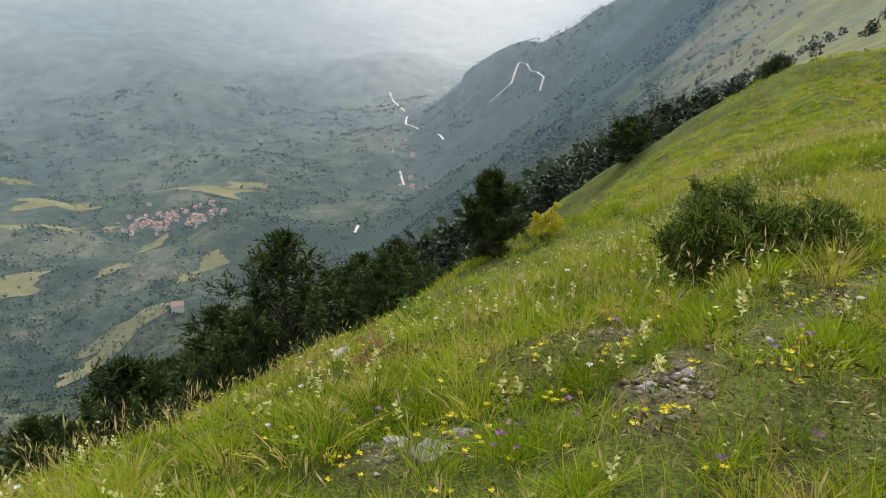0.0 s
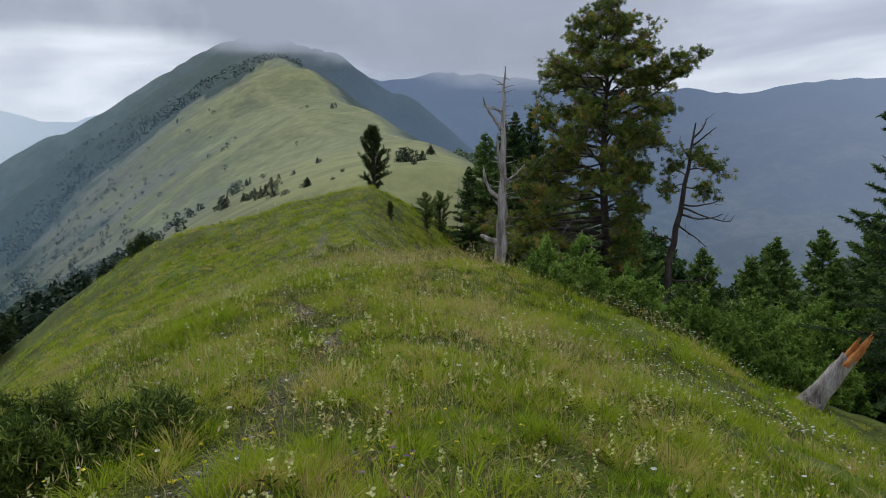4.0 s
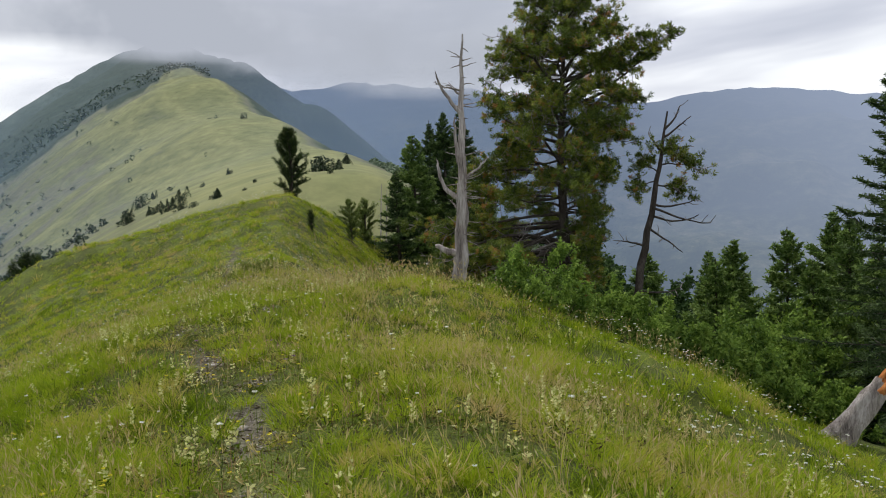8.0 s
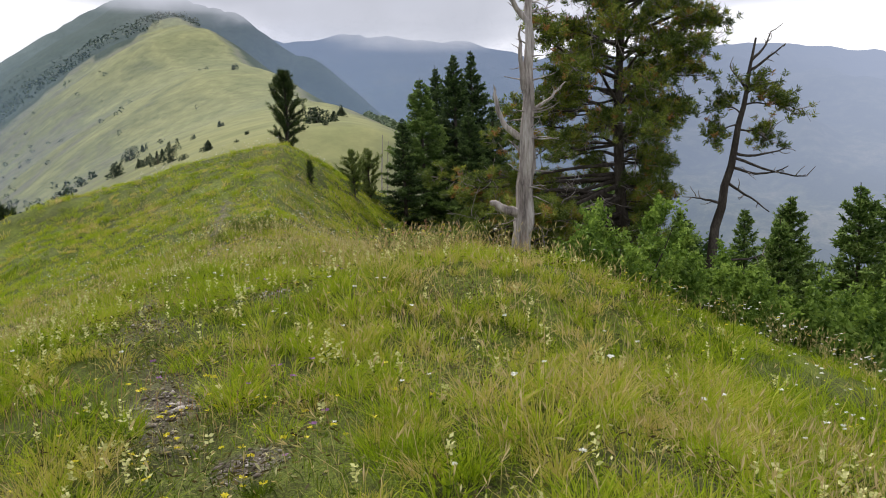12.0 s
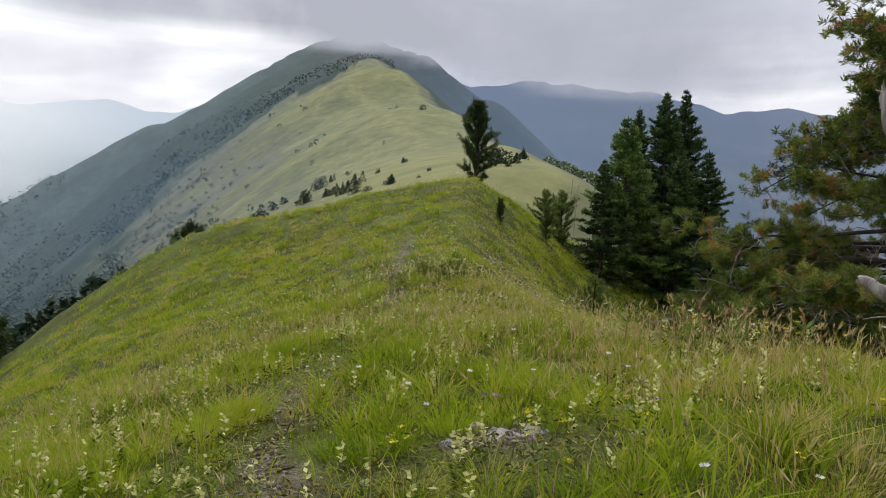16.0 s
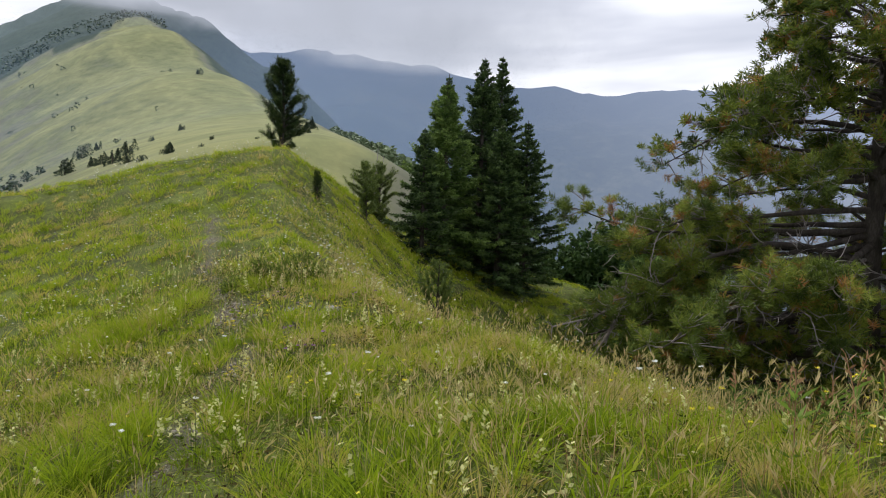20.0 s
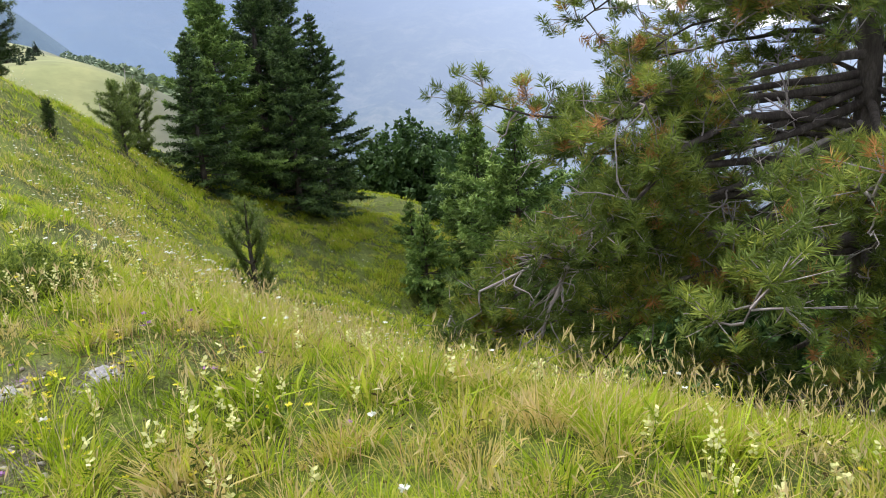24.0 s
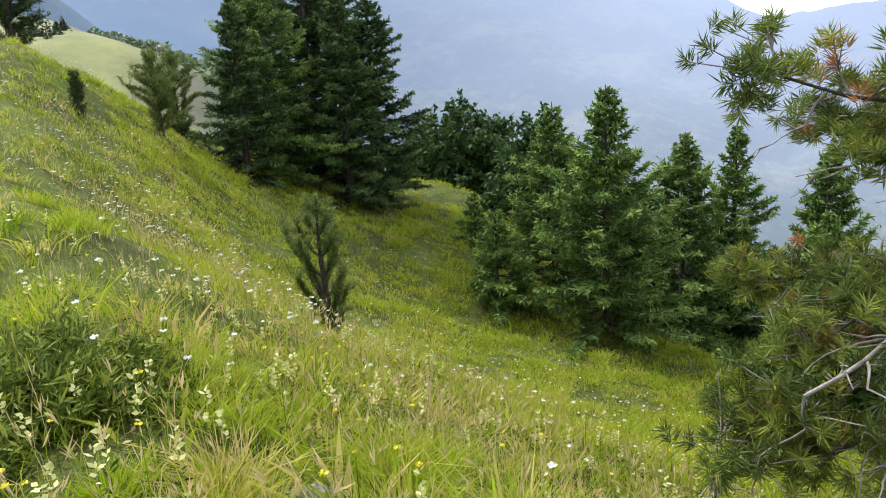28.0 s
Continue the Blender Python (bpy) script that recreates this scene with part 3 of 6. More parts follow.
def make_pine(name, place, label, tall, seed, spread=0.42, lowest=0.1, whorl=0.45, tuft=0.17, per=26, lean=(0, 0), mat=None, group="", crown_shape=1.0, twigs=7, fat=0.11, brush=False, rise=0.06, tilt=0.5):
    """A pine: tapered trunk, whorls of rising limbs, twigs and brushes of needles with gaps between them."""
    rng = np.random.default_rng(seed)
    root = thing(name, place, label, "tree", group)
    k = 12
    h = np.linspace(0, 1, k)
    axis = np.stack((lean[0] * tall * h ** 1.3 + 0.02 * tall * np.sin(h * 5 + seed), lean[1] * tall * h ** 1.3 + 0.02 * tall * np.cos(h * 4 + seed), tall * h), 1)
    r0 = 0.026 * tall
    trunk = tubes([(axis - np.array((0, 0, 0.25)) * (h[:, None] == 0), r0 * (1 - 0.93 * h) + 0.008)], 9)
    limbs, twig, tips, ways, old = [], [], [], [], []
    z = lowest * tall
    while z < tall * 0.985:
        f = z / tall
        reach = tall * spread * (min(1.0, (1 - f) * 1.9) ** 0.8) * (0.55 + 0.45 * min(1, f / 0.3) ** crown_shape)
        reach = max(reach, 0.1 * tall * (1 - f) + 0.12)
        c = np.array([np.interp(f, h, axis[:, i]) for i in range(3)])
        m = rng.integers(3, 6)
        a0 = rng.uniform(0, 6.28)
        for j in range(m):
            a = a0 + j * 6.28 / m + rng.normal() * 0.3
            ln = reach * rng.uniform(0.6, 1.15)
            p = limb(c, (math.cos(a), math.sin(a), 0.12 + (tilt if brush else 0.9 * f) + rng.normal() * 0.12), ln, rng, rise, 0.13)
            limbs.append((p, np.linspace(min(0.05, max(0.01, r0 * 0.34 * (1 - f) + 0.012)), 0.005, len(p))))
            nt = max(min(4, twigs + 1), int(twigs * 1.7 * ln / (tall * spread) + 2))
            if brush:
                nt = twigs
                for g in np.linspace(0.3, 1, max(3, int(ln / (tuft * 0.55)))):
                    tips.append(np.array([np.interp(g, np.linspace(0, 1, len(p)), p[:, i]) for i in range(3)]))
                    ways.append(p[-1] - p[-3])
                    old.append(g)
            for q in range(nt):
                u = rng.uniform(0.3, 1.0) ** 0.8 if q else 1.0
                b = np.array([np.interp(u, np.linspace(0, 1, len(p)), p[:, i]) for i in range(3)])
                d = unit(p[-1] - p[0]) + rng.normal(size=3) * 0.65 + np.array((0, 0, 0.25))
                tl = rng.uniform(0.12, 0.32) * min(ln, 2.2) + 0.08
                e = limb(b, d, tl, rng, 0.1, 0.2, 4)
                twig.append((e, np.linspace(0.006, 0.003, 4)))
                for g in np.linspace(0.5, 1, max(2, int(tl / (tuft * 1.1)))):
                    old.append(u * g)
                    tips.append(np.array([np.interp(g, np.linspace(0, 1, 4), e[:, i]) for i in range(3)]))
                    ways.append(e[-1] - e[0])
        z += whorl * rng.uniform(0.75, 1.25)
    tips.append(axis[-1]), ways.append(np.array((0, 0, 1.0))), old.append(1.0)
    if brush:
        for g in np.linspace(0.55, 0.98, 9):
            tips.append(np.array([np.interp(g, h, axis[:, i]) for i in range(3)])), ways.append(np.array((0, 0, 1.0))), old.append(g)
    # Inner needles are coloured darker as crown shade, outer ones lighter as new growth.
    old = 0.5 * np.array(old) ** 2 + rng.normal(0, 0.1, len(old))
    part("trunk", mesh_arrays("trunk", *trunk, [M_BARK], smooth=True), root)
    for p in limbs:
        part("limb", mesh_arrays("limb", *tubes([p], 5), [M_BARK], smooth=True), root)
    if twig:
        tagged(part("twig_work", mesh_arrays("twig_work", *tubes(twig, 3), [M_TWIG]), root, "bare grey twigs among the needles"), kind="stuff")
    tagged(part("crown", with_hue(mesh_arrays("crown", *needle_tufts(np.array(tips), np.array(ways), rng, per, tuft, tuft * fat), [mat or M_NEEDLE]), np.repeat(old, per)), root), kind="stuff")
    return root


def brushes(tips, ways, rng, count, length, width):
    """Bottle brushes of needles: each a short shoot with needles standing out all round it."""
    n = len(tips)
    along = np.repeat(unit(ways), count, 0)
    b = np.repeat(tips, count, 0) + along * rng.uniform(-0.6, 0.35, (n * count, 1)) * length
    r = rng.normal(size=(n * count, 3))
    w = unit(r - along * (r * along).sum(1, keepdims=True)) + along * rng.uniform(0.1, 1.0, (n * count, 1))
    return blades(b, w, length * rng.uniform(0.75, 1.15, n * count), width, rng, mid=0.35)


def make_old_pine(place, label, stem, girth, limbs, seed, needle=0.115, per=24, bunch=8, twigs=13, dead=3, bare_ends=(), boughs=(), fine_below=None):
    """An old open pine: a bent stem, and limbs (start height, end, leafiness) that carry bunches of needle brushes on top and bare grey twigs below."""
    rng = np.random.default_rng(seed)
    root = thing("pine_tree", place, label, "tree")
    o = np.array(place)
    stem = np.array(stem, float) - o
    k = np.linspace(0, len(stem) - 1, 16)
    axis = np.stack([np.interp(k, np.arange(len(stem)), stem[:, i]) for i in range(3)], 1)
    axis[1:-1] += rng.normal(size=(14, 3)) * np.array((0.12, 0.12, 0)) * girth
    axis[0, 2] -= 0.3
    part("trunk", mesh_arrays("trunk", *tubes([(axis, np.interp(np.linspace(0, 1, 16), [0, 0.08, 0.6, 1], [girth * 1.25, girth, girth * 0.55, 0.02]))], 10), [M_BARK], smooth=True), root)
    tips, ways, hue, twig = [], [], [], []
    for z, end, leafy_part in limbs:
        b0 = np.array([np.interp(z - o[2], axis[:, 2], axis[:, i]) for i in range(3)])
        end = np.array(end, float) - o
        ln = np.linalg.norm(end - b0)
        m = 9
        q = np.linspace(0, 1, m)[:, None]
        bow = np.sin(q * 3.14) * ln * rng.uniform(-0.12, 0.16) * np.array((0, 0, 1.0))
        p = b0 + (end - b0) * q + bow + np.cumsum(rng.normal(size=(m, 3)) * 0.03 * ln, 0) * q
        part("limb", mesh_arrays("limb", *tubes([(p, np.linspace(0.016 + 0.012 * ln, 0.007, m))], 6), [M_BARK], smooth=True), root)
        out = unit(end - b0)
        on = lambda u, path: np.array([np.interp(u, np.linspace(0, 1, len(path)), path[:, i]) for i in range(3)])
        n = int(leafy_part * (2 + twigs * ln / 2.2))
        for j in range(n):
            u = 1.0 if j == 0 else rng.uniform(0.3, 1.0) ** 0.6
            d = out * 0.7 + rng.normal(size=3) * np.array((0.75, 0.75, 0.4)) + np.array((0, 0, 0.35))
            tl = rng.uniform(0.18, 0.45)
            e = limb(on(u, p), d, tl, rng, 0.1, 0.2, 5)
            twig.append((e, np.linspace(0.012, 0.005, 5)))
            age = rng.uniform(0.08, 0.62)
            for g in range(bunch):
                c = on(rng.uniform(0.55, 1.0), e) + rng.normal(size=3) * np.array((0.12, 0.12, 0.08)) * (g > 0)
                w = unit(e[-1] - e[0]) * 0.6 + rng.normal(size=3) * 0.5 + np.array((0, 0, 0.55))
                tips.append(c), ways.append(w)
                hue.append(age + rng.normal() * 0.08 + (0.45 if rng.uniform() < 0.05 else 0))
                twig.append((np.stack((on(0.5, e), c)), np.array((0.006, 0.004))))
        for j in range(int(dead * ln / 1.5)):
            u = rng.uniform(0.2, 0.95)
            d = out * 0.6 + rng.normal(size=3) * 0.7 - np.array((0, 0, 0.3))
            e = limb(on(u, p), d, rng.uniform(0.3, 0.95), rng, 0.02, 0.33, 7)
            twig.append((e, np.linspace(0.013, 0.004, 7)))
            for h in range(2):
                v = rng.uniform(0.35, 0.9)
                twig.append((limb(on(v, e), unit(e[-1] - e[0]) + rng.normal(size=3) * 0.7, rng.uniform(0.12, 0.35), rng, 0.0, 0.3, 4), np.linspace(0.007, 0.003, 4)))
    for z, end in bare_ends:
        b0 = np.array([np.interp(z - o[2], axis[:, 2], axis[:, i]) for i in range(3)])
        e = np.array(end, float) - o
        p = limb(b0, e - b0, np.linalg.norm(e - b0), rng, 0.06, 0.12, 8)
        part("bare_branch", mesh_arrays("bare_branch", *tubes([(p, np.linspace(0.035, 0.012, 8))], 5), [M_BARK]), root)
        for h in range(5):
            v = p[rng.integers(2, 8)]
            twig.append((limb(v, unit(e - b0) * 0.6 + rng.normal(size=3) * 0.6, rng.uniform(0.1, 0.35), rng, 0.1, 0.25, 4), np.linspace(0.014, 0.006, 4)))
    for line in boughs:
        p = np.array(line, float) - o
        q = np.linspace(0, len(p) - 1, 14)
        p = np.stack([np.interp(q, np.arange(len(p)), p[:, i]) for i in range(3)], 1) + rng.normal(size=(14, 3)) * 0.012
        part("bare_bough", mesh_arrays("bare_bough", *tubes([(p, np.linspace(0.034, 0.01, 14))], 7), [M_TWIG], smooth=True), root, "long bare grey bough")
        for h in range(16):
            e = limb(p[rng.integers(3, 14)], unit(p[-1] - p[0]) * 0.7 + rng.normal(size=3) * 0.55 - np.array((0, 0, 0.35)), rng.uniform(0.15, 0.6), rng, 0.02, 0.28, 7)
            twig.append((e, np.linspace(0.012, 0.004, 7)))
    tagged(part("twig_work", mesh_arrays("twig_work", *tubes(twig, 3), [M_TWIG]), root, "bare grey twisted twigs among the needles"), kind="stuff")
    tips, ways, hue = np.array(tips), np.array(ways), np.array(hue)
    low = tips[:, 2] + o[2] < (-99 if fine_below is None else fine_below)
    near = brushes(tips[low], ways[low], rng, per * 2, needle, needle * 0.085)
    high = brushes(tips[~low], ways[~low], rng, per, needle, needle * 0.17)
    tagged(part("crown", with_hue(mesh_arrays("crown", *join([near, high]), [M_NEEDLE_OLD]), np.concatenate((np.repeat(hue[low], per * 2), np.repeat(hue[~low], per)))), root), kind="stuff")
    return root


def make_spruce(name, place, label, tall, seed, spread=0.2, mat=None, density=1.0, group="", lean=(0, 0), bare=0.03, blade=0.1):
    """A spruce or fir: straight stem, close whorls of boughs, flat sprays of short needled twigs that hang a little."""
    rng = np.random.default_rng(seed)
    root = thing(name, place, label, "tree", group)
    h = np.linspace(0, 1, 9)
    axis = np.stack((lean[0] * tall * h, lean[1] * tall * h, tall * h), 1)
    axis[0, 2] = -0.3
    trunk = tubes([(axis, 0.018 * tall * (1 - 0.95 * h) + 0.006)], 8)
    boughs, bs, ws, ls, us = [], [], [], [], []
    z = bare * tall
    while z < tall * 0.98:
        f = z / tall
        reach = tall * spread * (1 - f) ** 0.92 * (0.92 + 0.14 * math.sin(z * 2.1 + seed)) * (0.75 + 0.25 * min(1, f / 0.1)) + 0.03
        c = np.array((lean[0] * z, lean[1] * z, z))
        m = rng.integers(5, 8)
        a0 = rng.uniform(0, 6.28)
        for j in range(m):
            a = a0 + j * 6.28 / m + rng.normal() * 0.25
            ln = reach * rng.uniform(0.5, 1.2)
            p = limb(c, (math.cos(a), math.sin(a), -0.28 + 0.85 * f + rng.normal() * 0.12), ln, rng, 0.07, 0.07, 6)
            boughs.append((p, np.linspace(0.01 + 0.012 * (1 - f), 0.004, 6)))
            n = int((10 + 46 * ln) * density)
            u = rng.uniform(0.12, 1.0, n) ** 0.8
            b = np.stack([np.interp(u, np.linspace(0, 1, 6), p[:, i]) for i in range(3)], 1)
            out = unit(p[-1] - p[0])
            sidew = np.array((-out[1], out[0], 0))
            sg = rng.choice([-1, 1], n)[:, None]
            w = out * 0.75 + sidew * sg * rng.uniform(0.2, 1.1, (n, 1)) + rng.normal(size=(n, 3)) * 0.16
            w[:, 2] -= 0.12
            L = ((0.14 + 0.34 * (1 - u) * min(1, ln)) * rng.uniform(0.6, 1.2, n) + 0.05) * min(1, 0.3 + 0.9 * ln)
            # Hue rises along the bough: painted shade at its root, new growth outwards.
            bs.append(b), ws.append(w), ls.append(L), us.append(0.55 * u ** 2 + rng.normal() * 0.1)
        z += (0.16 + 0.022 * tall * (1 - f)) * rng.uniform(0.8, 1.2)
    b, w, L = np.concatenate(bs), unit(np.concatenate(ws)), np.concatenate(ls)
    v1 = blades(b, w, L, blade * 0.55, rng, droop=0.12, mid=0.4)
    k = 3
    bb = np.repeat(b, k, 0) + np.repeat(w * L[:, None], k, 0) * rng.uniform(0.1, 0.85, (len(b) * k, 1))
    ww = np.repeat(w, k, 0) * 0.5 + rng.normal(size=(len(b) * k, 3)) * 0.6
    ww[:, 2] -= 0.1
    v2 = blades(bb, ww, blade * rng.uniform(0.8, 1.6, len(bb)) * np.repeat(np.minimum(1, 0.25 + 3 * L), k), blade * 0.3, rng, mid=0.45)
    us = np.concatenate(us)
    part("trunk", mesh_arrays("trunk", *trunk, [M_BARK], smooth=True), root)
    tagged(part("bough_wood", mesh_arrays("bough_wood", *tubes(boughs, 4), [M_BARK]), root), kind="stuff")
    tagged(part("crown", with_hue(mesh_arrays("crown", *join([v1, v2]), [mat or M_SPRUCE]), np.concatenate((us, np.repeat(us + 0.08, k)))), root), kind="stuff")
    return root


def make_broadleaf(name, place, label, tall, wide, seed, leaf=0.05, count=5200, mat=None, clumps=34, category="shrub", group="", stems=9, low=0.05):
    """A shrub or small broad-leaved tree: stems that fork into many rising shoots, leaves along the shoots, gaps between."""
    rng = np.random.default_rng(seed)
    root = thing(name, place, label, category, group)
    paths, bs, ws, hue = [], [], [], []
    per = max(6, count // (clumps * 4))
    for i in range(clumps):
        a, q = rng.uniform(0, 6.28), math.sqrt(rng.uniform(0.01, 1))
        top = tall * (low + (1 - low) * rng.uniform(0.25, 0.9) * (1 - 0.5 * q * q))
        c = np.array((q * wide * 0.42 * math.cos(a), q * wide * 0.42 * math.sin(a), top))
        if i < stems * 2:
            p = limb((rng.normal() * 0.06, rng.normal() * 0.06, -0.15), c + np.array((0, 0, 0.2)), np.linalg.norm(c), rng, 0.03, 0.08, 6)
            paths.append((p, np.linspace(0.012 * tall, 0.004, 6)))
        fresh = rng.uniform(0, 0.35)
        for j in range(4):
            d = unit(np.array((math.cos(a) * q, math.sin(a) * q, 0.75)) + rng.normal(size=3) * 0.5)
            ln = rng.uniform(0.12, 0.26) * (tall + wide) * 0.5
            u = rng.uniform(0, 1, per) ** 0.8
            b = c + d * (u * ln - 0.35 * ln)[:, None] + rng.normal(size=(per, 3)) * (0.10 * ln * (1.25 - u))[:, None]
            # Leaves at the inner end of a shoot are darkened to paint shaded gaps.
            bs.append(b), ws.append(d * 0.5 + unit(rng.normal(size=(per, 3)))), hue.append(fresh * 0.6 + 0.4 * u)
    b, w = np.concatenate(bs), np.concatenate(ws)
    b[:, 2] = np.maximum(b[:, 2], 0.02)
    n = len(b)
    for p in paths:
        part("stem", mesh_arrays("stem", *tubes([p], 5), [M_BARK], smooth=True), root)
    part("foliage", with_hue(mesh_arrays("foliage", *blades(b, w, leaf * rng.uniform(0.6, 1.5, n), leaf * 0.62, rng, droop=0.15), [mat or M_LEAF]), np.concatenate(hue)), root)
    return root


def make_juniper(name, place, label, tall, wide, seed, count=900, mat=None, deep=None, group="", turn=0.0):
    """A low juniper: rising feathery sprays of short needles from a tangle of stems."""
    rng = np.random.default_rng(seed)
    root = thing(name, place, label, "shrub", group, turn)
    deep = deep or wide
    stems, tips, ways = [], [], []
    for i in range(46):
        a, rr = rng.uniform(0, 6.28), math.sqrt(rng.uniform(0, 1))
        e = np.array((math.cos(a) * rr * wide / 2, math.sin(a) * rr * deep / 2, tall * rng.uniform(0.35, 1.0) * (1 - 0.5 * rr * rr)))
        p = limb((e[0] * 0.25, e[1] * 0.25, -0.08), e - np.array((e[0] * 0.25, e[1] * 0.25, 0)), np.linalg.norm(e) * 0.95, rng, 0.05, 0.12, 6)
        stems.append((p, np.linspace(0.012, 0.003, 6)))
        for q in range(count // 46):
            u = rng.uniform(0.3, 1)
            b = np.array([np.interp(u, np.linspace(0, 1, 6), p[:, k]) for k in range(3)]) + rng.normal(size=3) * 0.05
            b[2] = max(b[2], 0.03)
            tips.append(b), ways.append(unit(e + np.array((0, 0, 0.3))) + rng.normal(size=3) * 0.6)
    tagged(part("stem_work", mesh_arrays("stem_work", *tubes(stems, 4), [M_BARK]), root), kind="stuff")
    part("foliage", mesh_arrays("foliage", *needle_tufts(np.array(tips), np.array(ways), rng, 14, 0.075, 0.012, 0.8), [mat or M_JUNIPER]), root)
    return root


def at(x, y, sink=0.05):
    return on_ground(x, y, sink)


# ---- the trees and shrubs of the ridge ----
SNAG = (14.38, 14.42, 4.95)
LOG = (18.5, 9.3, 1.37)


def to_top(x, y, z):
    """Height of a thing whose top is at z."""
    return z - float(height(x, y))


# the tall pine by the snag, its spreading lower limbs reaching to the meadow
PINE, PINE_TOP = np.array((21.85, 17.25)), 6.7


# how far the crown reaches, by height (rows) and every 30 degrees round the trunk from east over north
PINE_LEVELS = [-3, -1, 1, 2, 4, 5.2, 6.3]
PINE_REACH = np.array([(1.3, 2.4, 2.6, 3.6, 4.0, 4.0, 3.6, 2.6, 1.4, 0.7, 0.6, 0.7), (1.4, 2.4, 2.6, 3.1, 3.3, 4.0, 3.8, 2.8, 1.2, 0.8, 0.6, 0.8), (2.1, 2.6, 2.6, 3.0, 3.0, 3.6, 3.6, 3.0, 2.2, 1.2, 1.0, 1.2), (2.6, 2.6, 2.4, 1.8, 1.8, 2.4, 3.4, 3.0, 2.6, 2.0, 1.9, 2.2), (2.6, 2.8, 2.6, 1.9, 1.8, 2.4, 3.2, 2.8, 2.8, 2.4, 2.0, 2.2), (2.0, 2.0, 2.0, 1.7, 1.5, 1.6, 2.1, 2.1, 2.1, 2.0, 1.7, 1.9), (0.9,) * 12])


def old_pine_limbs():
    """Limbs of the big pine: a crown wider towards the meadow, one long arm down the slope, and low limbs that sweep out over the grass."""
    rng = np.random.default_rng(5)
    out, z, a = [], -3.0, 0.0
    while z < 6.5:
        a = (a + 2.4 + rng.normal() * 0.2) % 6.283
        k = a / (6.283 / 12)
        ring = [np.interp(z, PINE_LEVELS, PINE_REACH[:, int(q) % 12]) for q in (k, k + 1)]
        ln = (ring[0] + (ring[1] - ring[0]) * (k % 1)) * (rng.uniform(0.72, 1.0) if rng.uniform() < 0.8 else rng.uniform(0.4, 0.7))
        start = z - ln * np.interp(z, [-3, 0, 3, 6], [-0.25, -0.1, 0.2, 0.4]) + rng.normal() * 0.1
        z += np.interp(z, [0.5, 1.5], [0.06, 0.072]) * rng.uniform(0.5, 1.5)
        if -0.4 < z < 0.9 and 1.3 < a < 3.7 and rng.uniform() < 0.4:
            continue
        out.append((max(start, -3.4), (PINE[0] + math.cos(a) * ln, PINE[1] + math.sin(a) * ln, z), 1.0))
    for x, y, z in ((19.1, 20.2, -1.2), (19.3, 19.9, -0.6), (19.0, 20.4, -1.7), (19.4, 20.6, -1.4), (19.6, 20.3, -0.9), (19.5, 19.6, -0.1), (20.0, 20.4, -0.4), (20.2, 20.6, -1.2), (19.3, 19.4, -1.8), (20.9, 20.2, 1.0), (21.2, 20.4, -0.3), (20.8, 20.6, -1.7), (18.9, 20.3, -0.9), (19.2, 20.5, -2.1)):
        out.append((z + 0.5, (x, y, z), 0.85))
    return out + [(3.3, (22.9, 14.5, 4.3), 1.3), (3.6, (22.7, 15.0, 4.8), 1.2), (5.6, (21.9, 17.2, 6.5), 1.0)]


# a long bare bough in front of the foliage, forked and hanging
PINE_BOUGHS = [[(21.8, 17.3, -0.3), (20.57, 19.15, -1.2), (19.91, 19.61, -1.09), (19.39, 19.96, -1.06), (18.99, 20.19, -1.26), (18.51, 20.58, -1.43)], [(19.39, 19.96, -1.06), (19.15, 19.94, -1.33), (18.98, 20.01, -1.59), (18.77, 20.13, -1.89)]]
make_old_pine(at(*PINE), "tall spreading old pine with dark needles and grey dead twigs", [(*PINE, float(height(*PINE))), (PINE[0] + 0.1, PINE[1] - 0.05, -1.5), (PINE[0] - 0.05, PINE[1] + 0.05, 1.5), (PINE[0] + 0.12, PINE[1], 4.0), (PINE[0] + 0.1, PINE[1] - 0.1, PINE_TOP - 0.15)], 0.17, old_pine_limbs(), 5, boughs=PINE_BOUGHS, fine_below=1.2)
make_old_pine(at(22.0, 15.7), "thin half-dead pine leaning out, bare at its top", [(22.0, 15.7, float(height(22.0, 15.7))), (22.2, 15.1, -1.0), (22.36, 14.7, 1.2), (22.48, 14.43, 2.95)], 0.13, [(1.6, (22.7, 13.9, 1.5), 1.6), (1.4, (22.1, 14.9, 1.6), 1.8), (1.1, (22.9, 14.2, 0.8), 1.4), (1.2, (22.0, 15.0, 0.9), 1.5), (1.8, (22.4, 14.4, 1.9), 2.0)], 9, bunch=8, twigs=12, dead=2, bare_ends=[(2.3, (22.8, 13.8, 2.5)), (2.0, (22.7, 13.9, 2.0)), (2.5, (22.6, 14.0, 3.0)), (1.9, (22.2, 14.9, 2.3)), (0.5, (22.9, 13.6, -0.2)), (0.3, (22.8, 13.9, -0.4)), (0.6, (22.7, 13.9, 0.2)), (0.0, (22.7, 14.2, -0.7)), (-0.5, (22.0, 15.6, -0.3)), (-1.6, (22.9, 14.6, -2.2)), (-2.0, (22.8, 14.9, -2.6))])
make_pine("pine_tree", at(29.7, 41.2), "lone young pine on the grassy crest", to_top(29.7, 41.2, 4.9), 12, spread=0.3, lowest=0.04, whorl=0.23, tuft=0.15, per=34, twigs=3, fat=0.12, brush=True, rise=0.05, tilt=0.55)
make_pine("pine_tree", at(24.1, 27.5), "small open young pine in the sloping meadow", to_top(24.1, 27.5, -1.6), 15, spread=0.42, lowest=0.05, whorl=0.3, tuft=0.085, per=44, twigs=2, fat=0.12, mat=M_NEEDLE_YOUNG, brush=True, rise=0.2, tilt=0.3)
